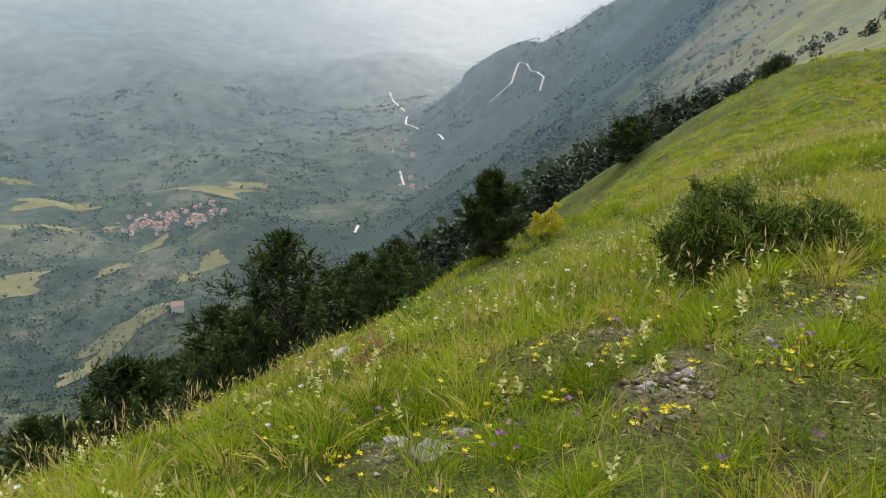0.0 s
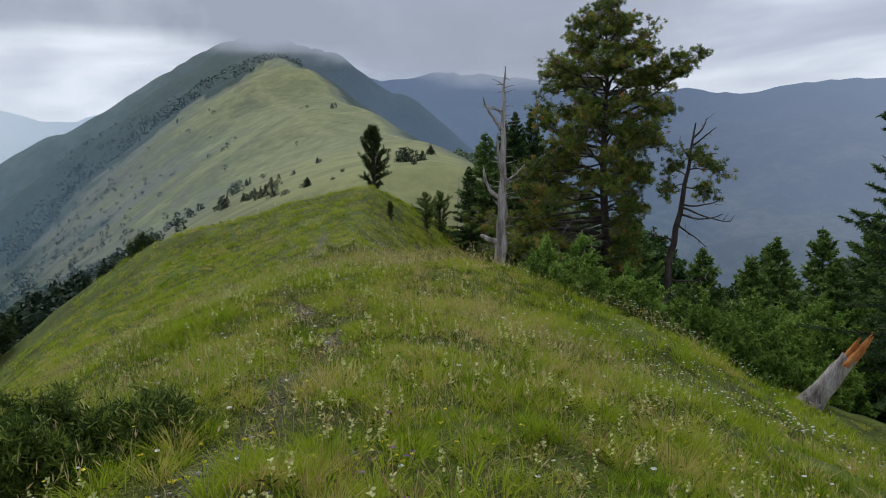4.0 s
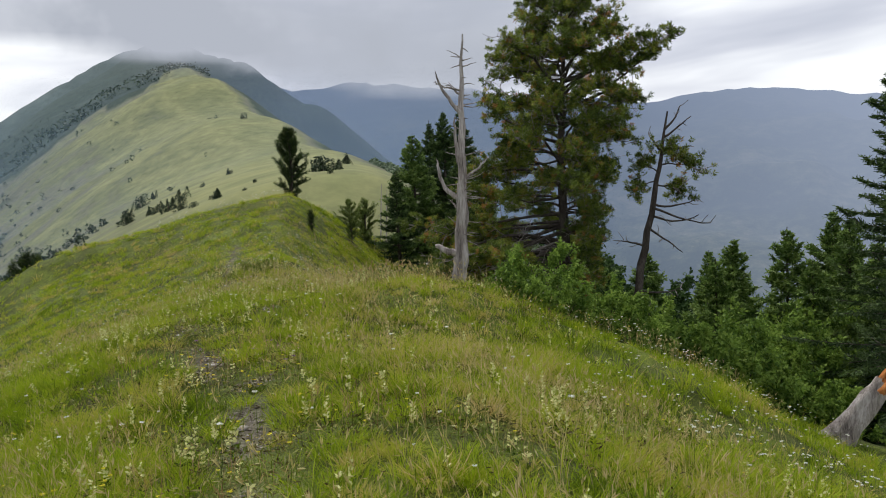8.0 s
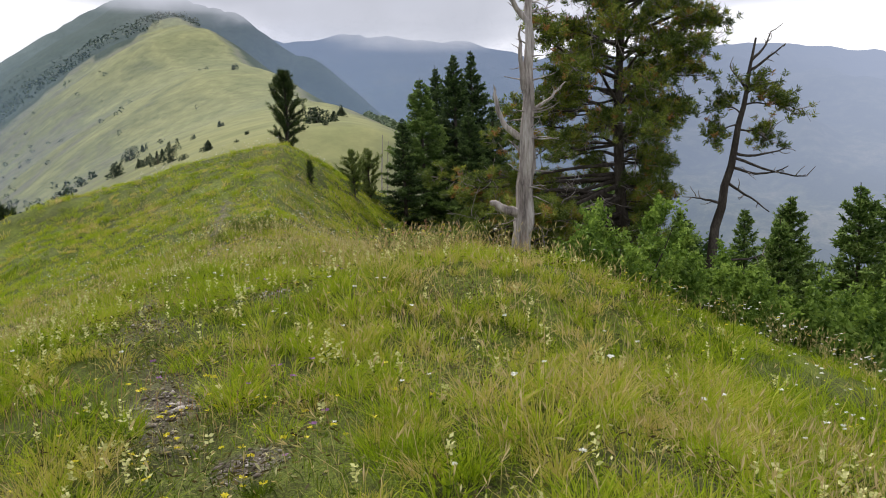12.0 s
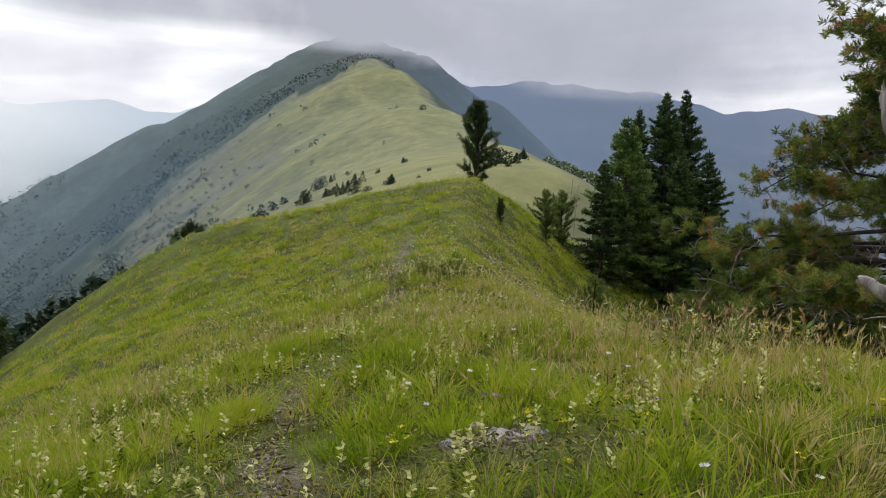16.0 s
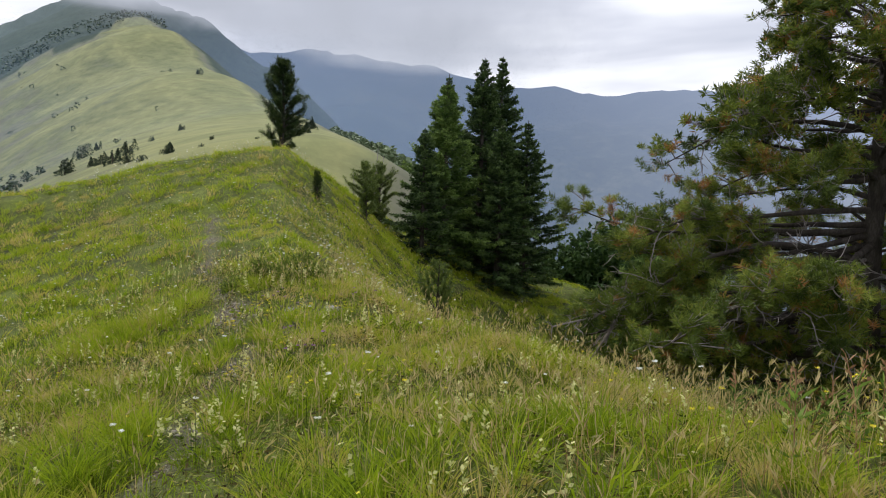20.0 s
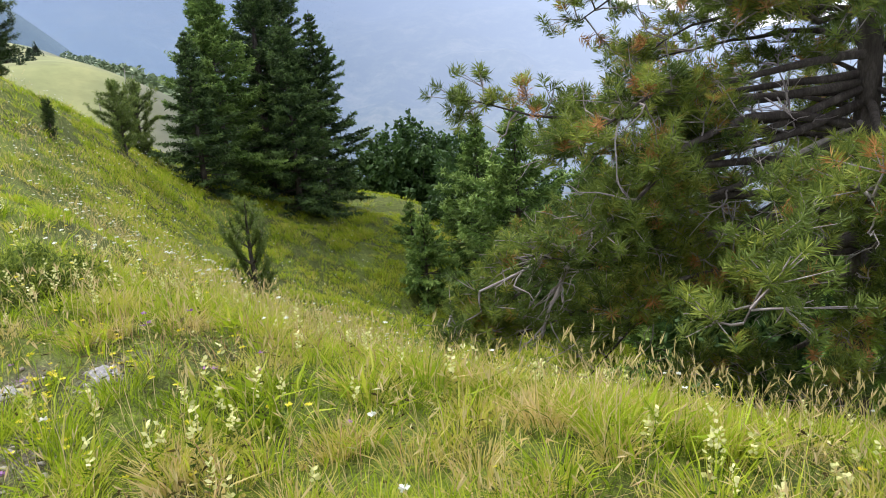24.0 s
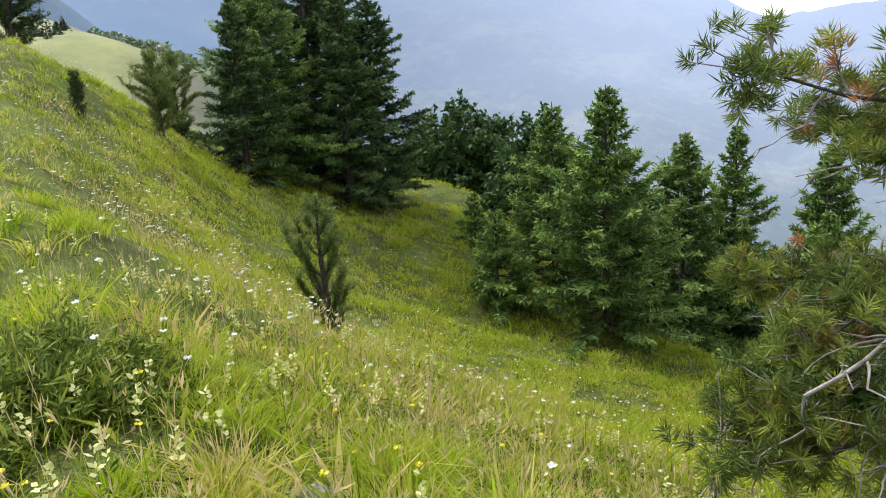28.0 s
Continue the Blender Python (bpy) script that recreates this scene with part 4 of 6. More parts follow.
make_pine("pine_sapling", at(26.2, 34.8), "pine sapling standing in the grass", 0.95, 18, spread=0.22, lowest=0.05, whorl=0.11, tuft=0.09, per=30, twigs=0, brush=True, rise=0.14, fat=0.13)
make_pine("pine_tree", at(29.4, 35.8), "young bushy pine at the edge of the slope", 2.1, 21, spread=0.36, lowest=0.04, whorl=0.22, tuft=0.12, per=34, twigs=1, brush=True, rise=0.06, fat=0.13, mat=M_NEEDLE_YOUNG)
make_pine("pine_tree", at(31.8, 37.4), "young bushy pine at the edge of the slope", 2.4, 22, spread=0.36, lowest=0.04, whorl=0.22, tuft=0.12, per=34, twigs=1, brush=True, rise=0.06, fat=0.13, mat=M_NEEDLE_YOUNG)
# pines along the lower meadow edge
edge = "pines along the meadow edge"
make_pine("pine_tree", at(1.5, 18.3), "bushy young pine on the steep meadow edge", to_top(1.5, 18.3, -2.0), 31, spread=0.32, lowest=0.03, whorl=0.26, tuft=0.14, per=40, group=edge, twigs=6, lean=(0.06, 0), fat=0.13)
make_pine("pine_tree", at(9.6, 48.2), "wide dark pine below the meadow edge", to_top(9.6, 48.2, -5.0), 33, spread=0.6, lowest=0.04, whorl=0.36, tuft=0.24, per=26, group=edge, twigs=7, fat=0.14)
make_pine("pine_tree", at(21.2, 58.1), "dark pine below the meadow edge", to_top(21.2, 58.1, -1.8), 34, spread=0.32, lowest=0.04, whorl=0.5, tuft=0.28, per=20, group=edge, twigs=6, fat=0.14)
slope_pine = make_pine("pine_tree", at(-3.9, 20.6), "dark pine below the meadow edge", to_top(-3.9, 20.6, -4.4), 32, spread=0.36, lowest=0.02, whorl=0.3, tuft=0.26, per=10, fat=0.2, group=edge, twigs=3)
slope_fir = make_spruce("spruce_tree", at(-2.6, 24.0), "dark pointed conifer below the meadow edge", to_top(-2.6, 24.0, -6.0), 36, spread=0.28, group=edge, density=0.35, blade=0.17)
rng_e = np.random.default_rng(77)
for i in range(64):
    # the tree line keeps below the brow: short trees near it, taller ones further down
    az, d = -39 + 33 * (i + rng_e.uniform(0, 1)) / 64, rng_e.uniform(16, 44)
    x, y = 1.6 + d * math.sin(radians(az)), 1.4 + d * math.cos(radians(az))
    brow = float(np.interp(az, [-38, -25, -12, -4, 5, 13, 20, 25], [-30.4, -26.8, -21.2, -17.2, -12.8, -7.8, -4.6, -2.5]))
    tall = 1.56 + d * math.tan(radians(brow + rng_e.uniform(0.8, 3.6) * (1.0 if az < -17 else 0.7))) - float(height(x, y))
    under = math.degrees(math.atan2(float(height(x, y)) - 1.56, d))
    if 1.2 < tall < 11 and under < brow - 0.6:
        k = tall / (to_top(-3.9, 20.6, -4.4) if i % 3 else to_top(-2.6, 24.0, -6.0))
        copy_thing(slope_pine if i % 3 else slope_fir, Matrix.Translation(at(x, y, 0.2)) @ Matrix.Rotation(rng_e.uniform(0, 6), 4, "Z") @ Matrix.Scale(k, 4))

# the spruces on the slope
sp = "spruces beside the hollow"
make_spruce("spruce_tree", at(37.6, 36.7), "tall dense dark green spruce", to_top(37.6, 36.7, 5.7), 41, spread=0.34, density=0.8, blade=0.13, group=sp)
make_spruce("spruce_tree", at(39.4, 37.0), "tall dense dark green spruce", to_top(39.4, 37.0, 6.0), 42, spread=0.33, density=0.8, blade=0.13, group=sp)
make_spruce("spruce_tree", at(43.8, 44.0), "tall dense dark green spruce", to_top(43.8, 44.0, 6.0), 43, spread=0.3, density=0.6, blade=0.14, group=sp)
make_spruce("spruce_tree", at(34.9, 36.6), "bushy green spruce at the front of the group", 7.6, 44, spread=0.4, density=0.8, blade=0.13, group=sp, mat=M_FIR)
make_spruce("spruce_tree", at(36.3, 34.6), "bushy dark spruce with drooping boughs", 7.0, 45, spread=0.42, density=0.8, blade=0.13, group=sp)
make_spruce("spruce_tree", at(38.1, 34.5), "bushy dark spruce with drooping boughs", 7.6, 47, spread=0.34, density=0.8, blade=0.13, group=sp)
make_spruce("spruce_tree", at(33.0, 36.1), "low bushy dark spruce", 5.4, 48, spread=0.36, density=0.7, blade=0.13, group=sp)
make_spruce("spruce_tree", at(26.2, 9.9), "tall spruce with long separate boughs", to_top(26.2, 9.9, 5.6), 46, spread=0.26, density=0.8)
fi = "firs below the hollow"
for x, y, z, sd, spr, lab in ((34.6, 25.5, -0.7, 51, 0.38, "light green young fir with a slender top"), (37.0, 27.7, -1.3, 52, 0.36, "young fir with a thin dark top"), (38.4, 24.0, -2.4, 53, 0.34, "dense green bushy fir tree"), (42.9, 22.9, -2.7, 54, 0.26, "dense green bushy fir tree"), (39.4, 20.0, -2.8, 55, 0.3, "dense green bushy fir tree"), (33.8, 28.4, -3.9, 58, 0.42, "low wide green fir"), (33.2, 17.4, -1.2, 56, 0.32, "dense green bushy fir tree"), (30.5, 20.2, -3.0, 57, 0.36, "dense dark fir behind the pine"), (37.0, 30.4, -4.2, 59, 0.4, "low wide green fir"), (29.0, 16.2, -1.5, 60, 0.34, "dense green bushy fir tree"), (33.0, 13.2, -0.4, 96, 0.3, "dense green bushy fir tree"), (36.5, 14.8, -0.3, 97, 0.3, "dense green bushy fir tree"), (30.3, 11.6, -0.9, 98, 0.32, "dense green bushy fir tree"), (28.4, 12.9, -1.4, 99, 0.34, "dense dark fir behind the shrubs"), (31.6, 14.8, -0.6, 100, 0.3, "dense dark fir behind the shrubs"), (34.8, 11.4, -0.1, 101, 0.3, "dense green bushy fir tree")):
    make_spruce("fir_tree", at(x, y), lab, to_top(x, y, z), sd, spread=spr * 1.3, mat=M_FIR, group=fi, density=0.55, blade=0.155)

# shrubs and broad-leaved growth
make_broadleaf("shrub", at(15.3, 13.3), "fresh green leafy shrub beside the snag", to_top(15.3, 13.3, 0.5), 2.2, 61, leaf=0.06, count=15000, clumps=70)
make_broadleaf("shrub", at(16.6, 12.6), "low leafy green shrub", 1.7, 2.3, 62, leaf=0.065, count=11000, clumps=56)
leafy_bush = make_broadleaf("shrub", at(27.0, 13.6), "round green leafy shrub", to_top(27.0, 13.6, -2.3), 4.6, 63, leaf=0.13, count=15000, clumps=110)
make_broadleaf("shrub", at(24.2, 11.9), "low green leafy shrub", 2.3, 3.2, 64, leaf=0.1, count=10000, clumps=60)
make_broadleaf("shrub", at(22.4, 10.4), "small bright green shrub", 1.7, 1.8, 65, leaf=0.09, count=6000, clumps=44)
for x, y, z, sd in ((19.6, 12.9, -1.6, 111), (21.0, 12.2, -1.9, 112), (25.8, 12.0, -2.4, 113), (29.2, 12.6, -2.0, 114), (26.4, 16.4, -2.4, 115), (30.0, 10.4, -2.2, 116), (24.4, 13.6, -2.0, 117)):
    make_broadleaf("shrub", at(x, y), "dense green leafy shrub on the slope", max(1.2, to_top(x, y, z)), 2.9, sd, leaf=0.11, count=9000, clumps=64, group="shrubs on the slope")
make_broadleaf("shrub", at(24.0, 15.6), "green leafy shrub under the pine", 2.6, 3.6, 66, leaf=0.1, count=11000, clumps=70)
wood = "young trees of the lower wood"
tree_a = make_broadleaf("young_tree", at(31.6, 11.0), "leafy green young broad-leaved tree", 5.2, 4.6, 67, leaf=0.24, count=7600, clumps=110, category="tree", mat=M_WOODLEAF, group=wood)
tree_b = make_broadleaf("young_tree", at(27.6, 18.4), "leafy green young broad-leaved tree", 3.6, 3.6, 68, leaf=0.22, count=6200, clumps=90, category="tree", mat=M_WOODLEAF, group=wood)
rng_w = np.random.default_rng(78)
for i in range(46):
    s, w = rng_w.uniform(22, 66), rng_w.uniform(16, 34)
    if s < 36:
        w = max(w, 18.0)
    x, y = s * AX[0] + w * RX[0], s * AX[1] + w * RX[1]
    copy_thing(tree_a if i % 2 else tree_b, Matrix.Translation(at(x, y, 0.2)) @ Matrix.Rotation(rng_w.uniform(0, 6), 4, "Z") @ Matrix.Scale(rng_w.uniform(0.8, 1.35), 4))
make_broadleaf("shrub", at(2.75, 17.6), "yellow flowering broom bush in the grass", 1.0, 0.75, 69, leaf=0.045, count=3000, mat=M_YELLOWLEAF, clumps=26)
make_broadleaf("shrub", at(0.55, 12.6), "small open leafy shrub in the grass", 0.6, 1.3, 70, leaf=0.04, count=900, clumps=24)
make_broadleaf("sapling", at(0.57, 7.2), "thin sapling with reddish leaves", 0.55, 0.35, 71, leaf=0.03, count=220, mat=M_PINK, clumps=14)

# junipers
make_juniper("juniper_bush", at(3.35, 7.15), "dense dark green juniper bush on the ridge", 0.95, 0.95, 81, 4200, deep=0.9)
make_juniper("juniper_bush", at(4.05, 7.2), "lower juniper bush with yellowish tips", 0.55, 0.85, 82, 2200)
make_juniper("juniper_bush", at(16.15, 23.5), "low spreading yellow-green juniper", 0.46, 1.25, 83, 3000, deep=1.0, mat=M_JUNIPER_LOW)
make_juniper("juniper_bush", at(15.7, 23.9), "low spreading juniper in the grass", 0.24, 0.7, 84, 900, mat=M_JUNIPER_LOW)
make_juniper("juniper_bush", at(16.7, 23.35), "low spreading juniper in the grass", 0.2, 0.4, 85, 600, mat=M_JUNIPER_LOW)


def make_dead_tree(place, tall, seed):
    """A slim dead conifer: bare stem and short broken branches."""
    rng = np.random.default_rng(seed)
    root = thing("dead_tree", place, "slim bleached dead conifer behind the spruces", "tree", "dead trees behind the spruces")
    stem = limb((0, 0, -0.3), (0.02, 0.01, 1), tall + 0.3, rng, 0.1, 0.02, 10)
    part("trunk", mesh_arrays("trunk", *tubes([(stem, np.linspace(0.1, 0.02, 10))], 7), [M_DEAD], smooth=True), root)
    for i in range(26):
        q = rng.uniform(0.25, 0.97)
        b = np.array([np.interp(q, np.linspace(0, 1, 10), stem[:, k]) for k in range(3)])
        a = rng.uniform(0, 6.28)
        p = limb(b, (math.cos(a), math.sin(a), rng.uniform(-0.4, 0.3)), rng.uniform(0.2, 0.9) * (1.15 - q), rng, 0.03, 0.15, 5)
        part("branch", mesh_arrays("branch", *tubes([(p, np.linspace(0.02, 0.006, 5))], 4), [M_DEAD]), root)


for x, y, z, sd in ((45.4, 52.0, 1.7, 3), (46.6, 52.4, 1.2, 4), (44.6, 52.6, 0.2, 5)):
    make_dead_tree(at(x, y), to_top(x, y, z), sd)


def build_fireweed():
    """Tall leafy stems with reddish tops, standing close in front of the dead trunk."""
    rng = np.random.default_rng(73)
    n, m = 55, 26
    x, y = 13.9 + rng.normal(0, 0.55, n), 15.35 + rng.normal(0, 0.4, n)
    tall = rng.uniform(0.25, 0.48, n)
    z = height(x, y)
    lean = rng.normal(0, 0.08, (n, 2))
    stems = []
    for i in range(n):
        h = np.linspace(0, 1, 4)
        stems.append((np.stack((x[i] + lean[i, 0] * h ** 2, y[i] + lean[i, 1] * h ** 2, z[i] + tall[i] * h), 1), np.linspace(0.005, 0.003, 4)))
    u = rng.uniform(0.12, 1, (n, m))
    k = np.repeat(np.arange(n), m)
    h = u.ravel()
    b = np.stack((x[k] + lean[k, 0] * h ** 2, y[k] + lean[k, 1] * h ** 2, z[k] + tall[k] * h), 1)
    a = rng.uniform(0, 6.28, n * m)
    w = np.stack((np.cos(a), np.sin(a), 0.3 + h), 1)
    top = h > 0.72
    v, f = blades(b, w, np.where(top, 0.05, 0.11) * rng.uniform(0.7, 1.2, n * m), np.where(top, 0.014, 0.016), rng, droop=0.1)
    v2, f2 = tubes(stems, 3)
    me = mesh_arrays("tall_herbs", *join([(v, f), (v2, f2)]), [M_LEAF, M_PINK], np.concatenate((top.astype(int), np.ones(len(f2), int))))
    me.attributes.new("hue", "FLOAT", "POINT").data.foreach_set("value", np.full(len(me.vertices), 0.35, dtype=np.float32))
    tagged(new("tall_herbs", me), "tall leafy herbs with reddish tops below the dead trunk", "herbs", kind="stuff")


build_fireweed()


# ---- the snag and the broken log ----
def make_snag(x, y, tall):
    """A dead pine without bark: a knotted, slightly leaning trunk, broken limbs to one side and many short dry twigs."""
    rng = np.random.default_rng(7)
    root = thing("dead_tree", at(x, y, 0.1), "bleached dead pine snag with bare broken branches", "tree")
    side, back, up = np.array((0.6, -0.8, 0.0)), np.array((0.8, 0.6, 0.0)), np.array((0, 0, 1.0))
    k = 40
    h = np.linspace(0, 1, k)
    shift = np.interp(h, [0, 0.1, 0.18, 0.3, 0.45, 0.6, 0.8, 1], [-0.02, 0.02, 0.06, 0.1, 0.14, 0.17, 0.2, 0.26]) + 0.012 * np.sin(h * 40)
    ax = side * shift[:, None] + back * (0.03 * np.sin(h * 9))[:, None] + up * (tall * h)[:, None]
    ax[0, 2] = -0.3
    rad = np.interp(h, [0, 0.03, 0.08, 0.16, 0.19, 0.22, 0.3, 0.34, 0.4, 0.55, 0.7, 0.85, 1], [0.21, 0.16, 0.13, 0.118, 0.145, 0.118, 0.098, 0.108, 0.09, 0.072, 0.052, 0.036, 0.012])
    sides = 18
    v, f = tubes([(ax, rad)], sides)
    mid = np.repeat(ax, sides, 0)
    a = np.tile(np.arange(sides) * 6.283 / sides, k)
    hh = np.repeat(h, sides)
    v = mid + (v - mid) * (1 + 0.10 * np.sin(3 * a + 5 * hh) + 0.07 * np.sin(7 * a + 3 + 9 * hh) + 0.05 * rng.normal(size=len(a)))[:, None]
    part("trunk", mesh_arrays("trunk", v, f, [M_DEAD], smooth=True), root, "grey weathered trunk without bark")
    c = lambda z: np.array([np.interp(z / tall, h, ax[:, i]) for i in range(3)])
    # limbs: height at the trunk, then turns of each as (sideways, up) from its root, and its thickness
    for z, turns, r in ((1.0, ((-0.16, 0.05), (-0.30, 0.10), (-0.42, 0.17), (-0.47, 0.20)), 0.075), (2.02, ((-0.12, 0.06), (-0.26, 0.16), (-0.36, 0.36), (-0.42, 0.62), (-0.41, 0.72)), 0.05), (1.75, ((-0.10, 0.10), (-0.2, 0.24)), 0.03), (3.55, ((-0.10, 0.10), (-0.22, 0.30), (-0.34, 0.50), (-0.42, 0.74)), 0.04), (3.85, ((-0.16, 0.16), (-0.36, 0.22), (-0.46, 0.30)), 0.022), (3.95, ((-0.12, 0.05), (-0.22, 0.12)), 0.018), (2.5, ((-0.06, 0.25), (-0.10, 0.60), (-0.08, 1.0)), 0.045), (2.35, ((0.15, 0.1), (0.34, 0.24), (0.5, 0.42)), 0.026), (0.3, ((0.12, -0.1), (0.32, -0.22), (0.5, -0.34)), 0.05)):
        p = np.array([(0, 0)] + list(turns))
        q = np.linspace(0, len(p) - 1, 12)
        p = np.stack((np.interp(q, np.arange(len(p)), p[:, 0]), np.interp(q, np.arange(len(p)), p[:, 1])), 1)
        pts = c(z) + side * p[:, :1] + up * p[:, 1:] + back * (rng.normal() * 0.25 * np.linspace(0, 1, 12) * np.abs(p).max())[:, None] + rng.normal(size=(12, 3)) * 0.008
        rr = np.interp(np.linspace(0, 1, 12), [0, 0.15, 0.8, 1], [r * 1.25, r, r * 0.55, r * 0.2])
        limb_ob = part("branch", mesh_arrays("branch", *tubes([(pts, rr)], 9), [M_DEAD], smooth=True), root)
        for g in range(3):
            b = pts[rng.integers(4, 11)]
            e = limb(b, unit(pts[-1] - pts[0]) + rng.normal(size=3) * 0.8, rng.uniform(0.06, 0.22), rng, 0.02, 0.2, 5)
            part("twig", mesh_arrays("twig", *tubes([(e, np.linspace(0.009, 0.003, 5))], 5), [M_DEAD]), limb_ob)
    # dry side twigs, most of them level, on the side away from the path
    for i in range(46):
        z = rng.uniform(0.9, tall * 0.97)
        d = side * rng.choice([1.0, 1.0, 0.7, -0.7]) + back * rng.uniform(-0.6, 0.6) + up * rng.uniform(-0.1, 0.25)
        ln = rng.uniform(0.12, 0.48) * np.interp(z, [0, 3.2, tall], [1, 1, 0.5])
        p = limb(c(z), d, ln, rng, 0.02, 0.14, 6)
        part("twig", mesh_arrays("twig", *tubes([(p, np.linspace(0.014, 0.004, 6))], 5), [M_DEAD]), root)
    for a in np.linspace(0, 6.28, 7)[:-1]:
        p = limb((0.1 * math.cos(a), 0.1 * math.sin(a), 0.16), (math.cos(a), math.sin(a), -0.35), 0.65, rng, -0.05, 0.15, 6)
        part("root", mesh_arrays("root", *tubes([(p, np.linspace(0.08, 0.02, 6))], 7), [M_DEAD], smooth=True), root)


make_snag(*SNAG)


def make_broken_log(x, y, size):
    rng = np.random.default_rng(17)
    root = thing("broken_trunk", at(x, y, 0.05), "leaning broken grey trunk with orange splintered top", "log")
    n = 9
    h = np.linspace(0, 1, n)
    ax = np.stack((0.37 * h, -0.92 * h, -0.2 + 1.5 * h), 1) * size * 0.62
    sides = 20
    v, f = tubes([(ax, np.interp(h, [0, 0.12, 0.35, 0.7, 1], [0.25, 0.19, 0.15, 0.13, 0.105]) * size)], sides)
    ridge = 1 + 0.16 * np.sin(np.arange(sides) * 3 * 6.283 / sides) + 0.09 * np.sin(np.arange(sides) * 7 * 6.283 / sides + 1)
    mid = np.repeat(ax, sides, 0)
    v = mid + (v - mid) * np.tile(ridge, n)[:, None] + rng.normal(size=v.shape) * 0.012
    part("trunk", mesh_arrays("trunk", v, f, [M_DEAD], smooth=True), root, "grey weathered wood with dark hollow")
    d = unit(ax[-1] - ax[0])
    for i in range(22):
        a, r = rng.uniform(0, 6.28), 0.09 * size * math.sqrt(rng.uniform(0, 1))
        s0 = ax[-1] + np.array((math.cos(a) * r, math.sin(a) * r, 0)) - d * 0.2
        p = limb(s0, d, rng.uniform(0.25, 0.62) * size, rng, 0, 0.06, 4)
        part("splinter", mesh_arrays("splinter", *tubes([(p, np.array((0.05, 0.045, 0.03, 0.004)) * size)], 5), [M_BREAK]), root, "orange splintered wood")
    for i in range(5):
        p = limb(ax[1] + rng.normal(size=3) * 0.05, (rng.normal(), rng.normal(), -0.4), 0.5 * size, rng, -0.05, 0.15, 5)
        part("root", mesh_arrays("root", *tubes([(p, np.linspace(0.06, 0.015, 5))], 5), [M_DEAD], smooth=True), root)


make_broken_log(*LOG)


# ---- far woods, fields and the valley town ----
def clump_trees(x, y, tall, wide, kites, rng, cone=True, sink=0.3, leaf=1.0):
    """Distant trees: a stack of ragged foliage kites each, pointed or round."""
    n = len(x)
    z0 = height(x, y) - sink
    m = n * kites
    u = rng.uniform(0, 1, m)
    T, Wd = np.repeat(tall, kites), np.repeat(wide, kites)
    prof = (1 - u) ** 0.8 if cone else np.sqrt(np.clip(1 - (2 * u - 0.85) ** 2 / 1.4, 0.05, 1))
    a = rng.uniform(0, 6.283, m)
    r = Wd * 0.5 * prof * np.sqrt(rng.uniform(0.1, 1, m))
    b = np.stack((np.repeat(x, kites) + r * np.cos(a), np.repeat(y, kites) + r * np.sin(a), np.repeat(z0, kites) + T * (0.06 + 0.9 * u)), 1)
    w = np.stack((np.cos(a), np.sin(a), rng.uniform(-0.3, 0.9, m)), 1) + rng.normal(size=(m, 3)) * 0.3
    L = (0.16 * T + 0.22 * Wd) * rng.uniform(0.5, 1.2, m) * (26 / max(kites, 26)) ** 0.3 * leaf
    return blades(b - unit(w) * L[:, None] * 0.4, w, L, L * 0.62, rng)


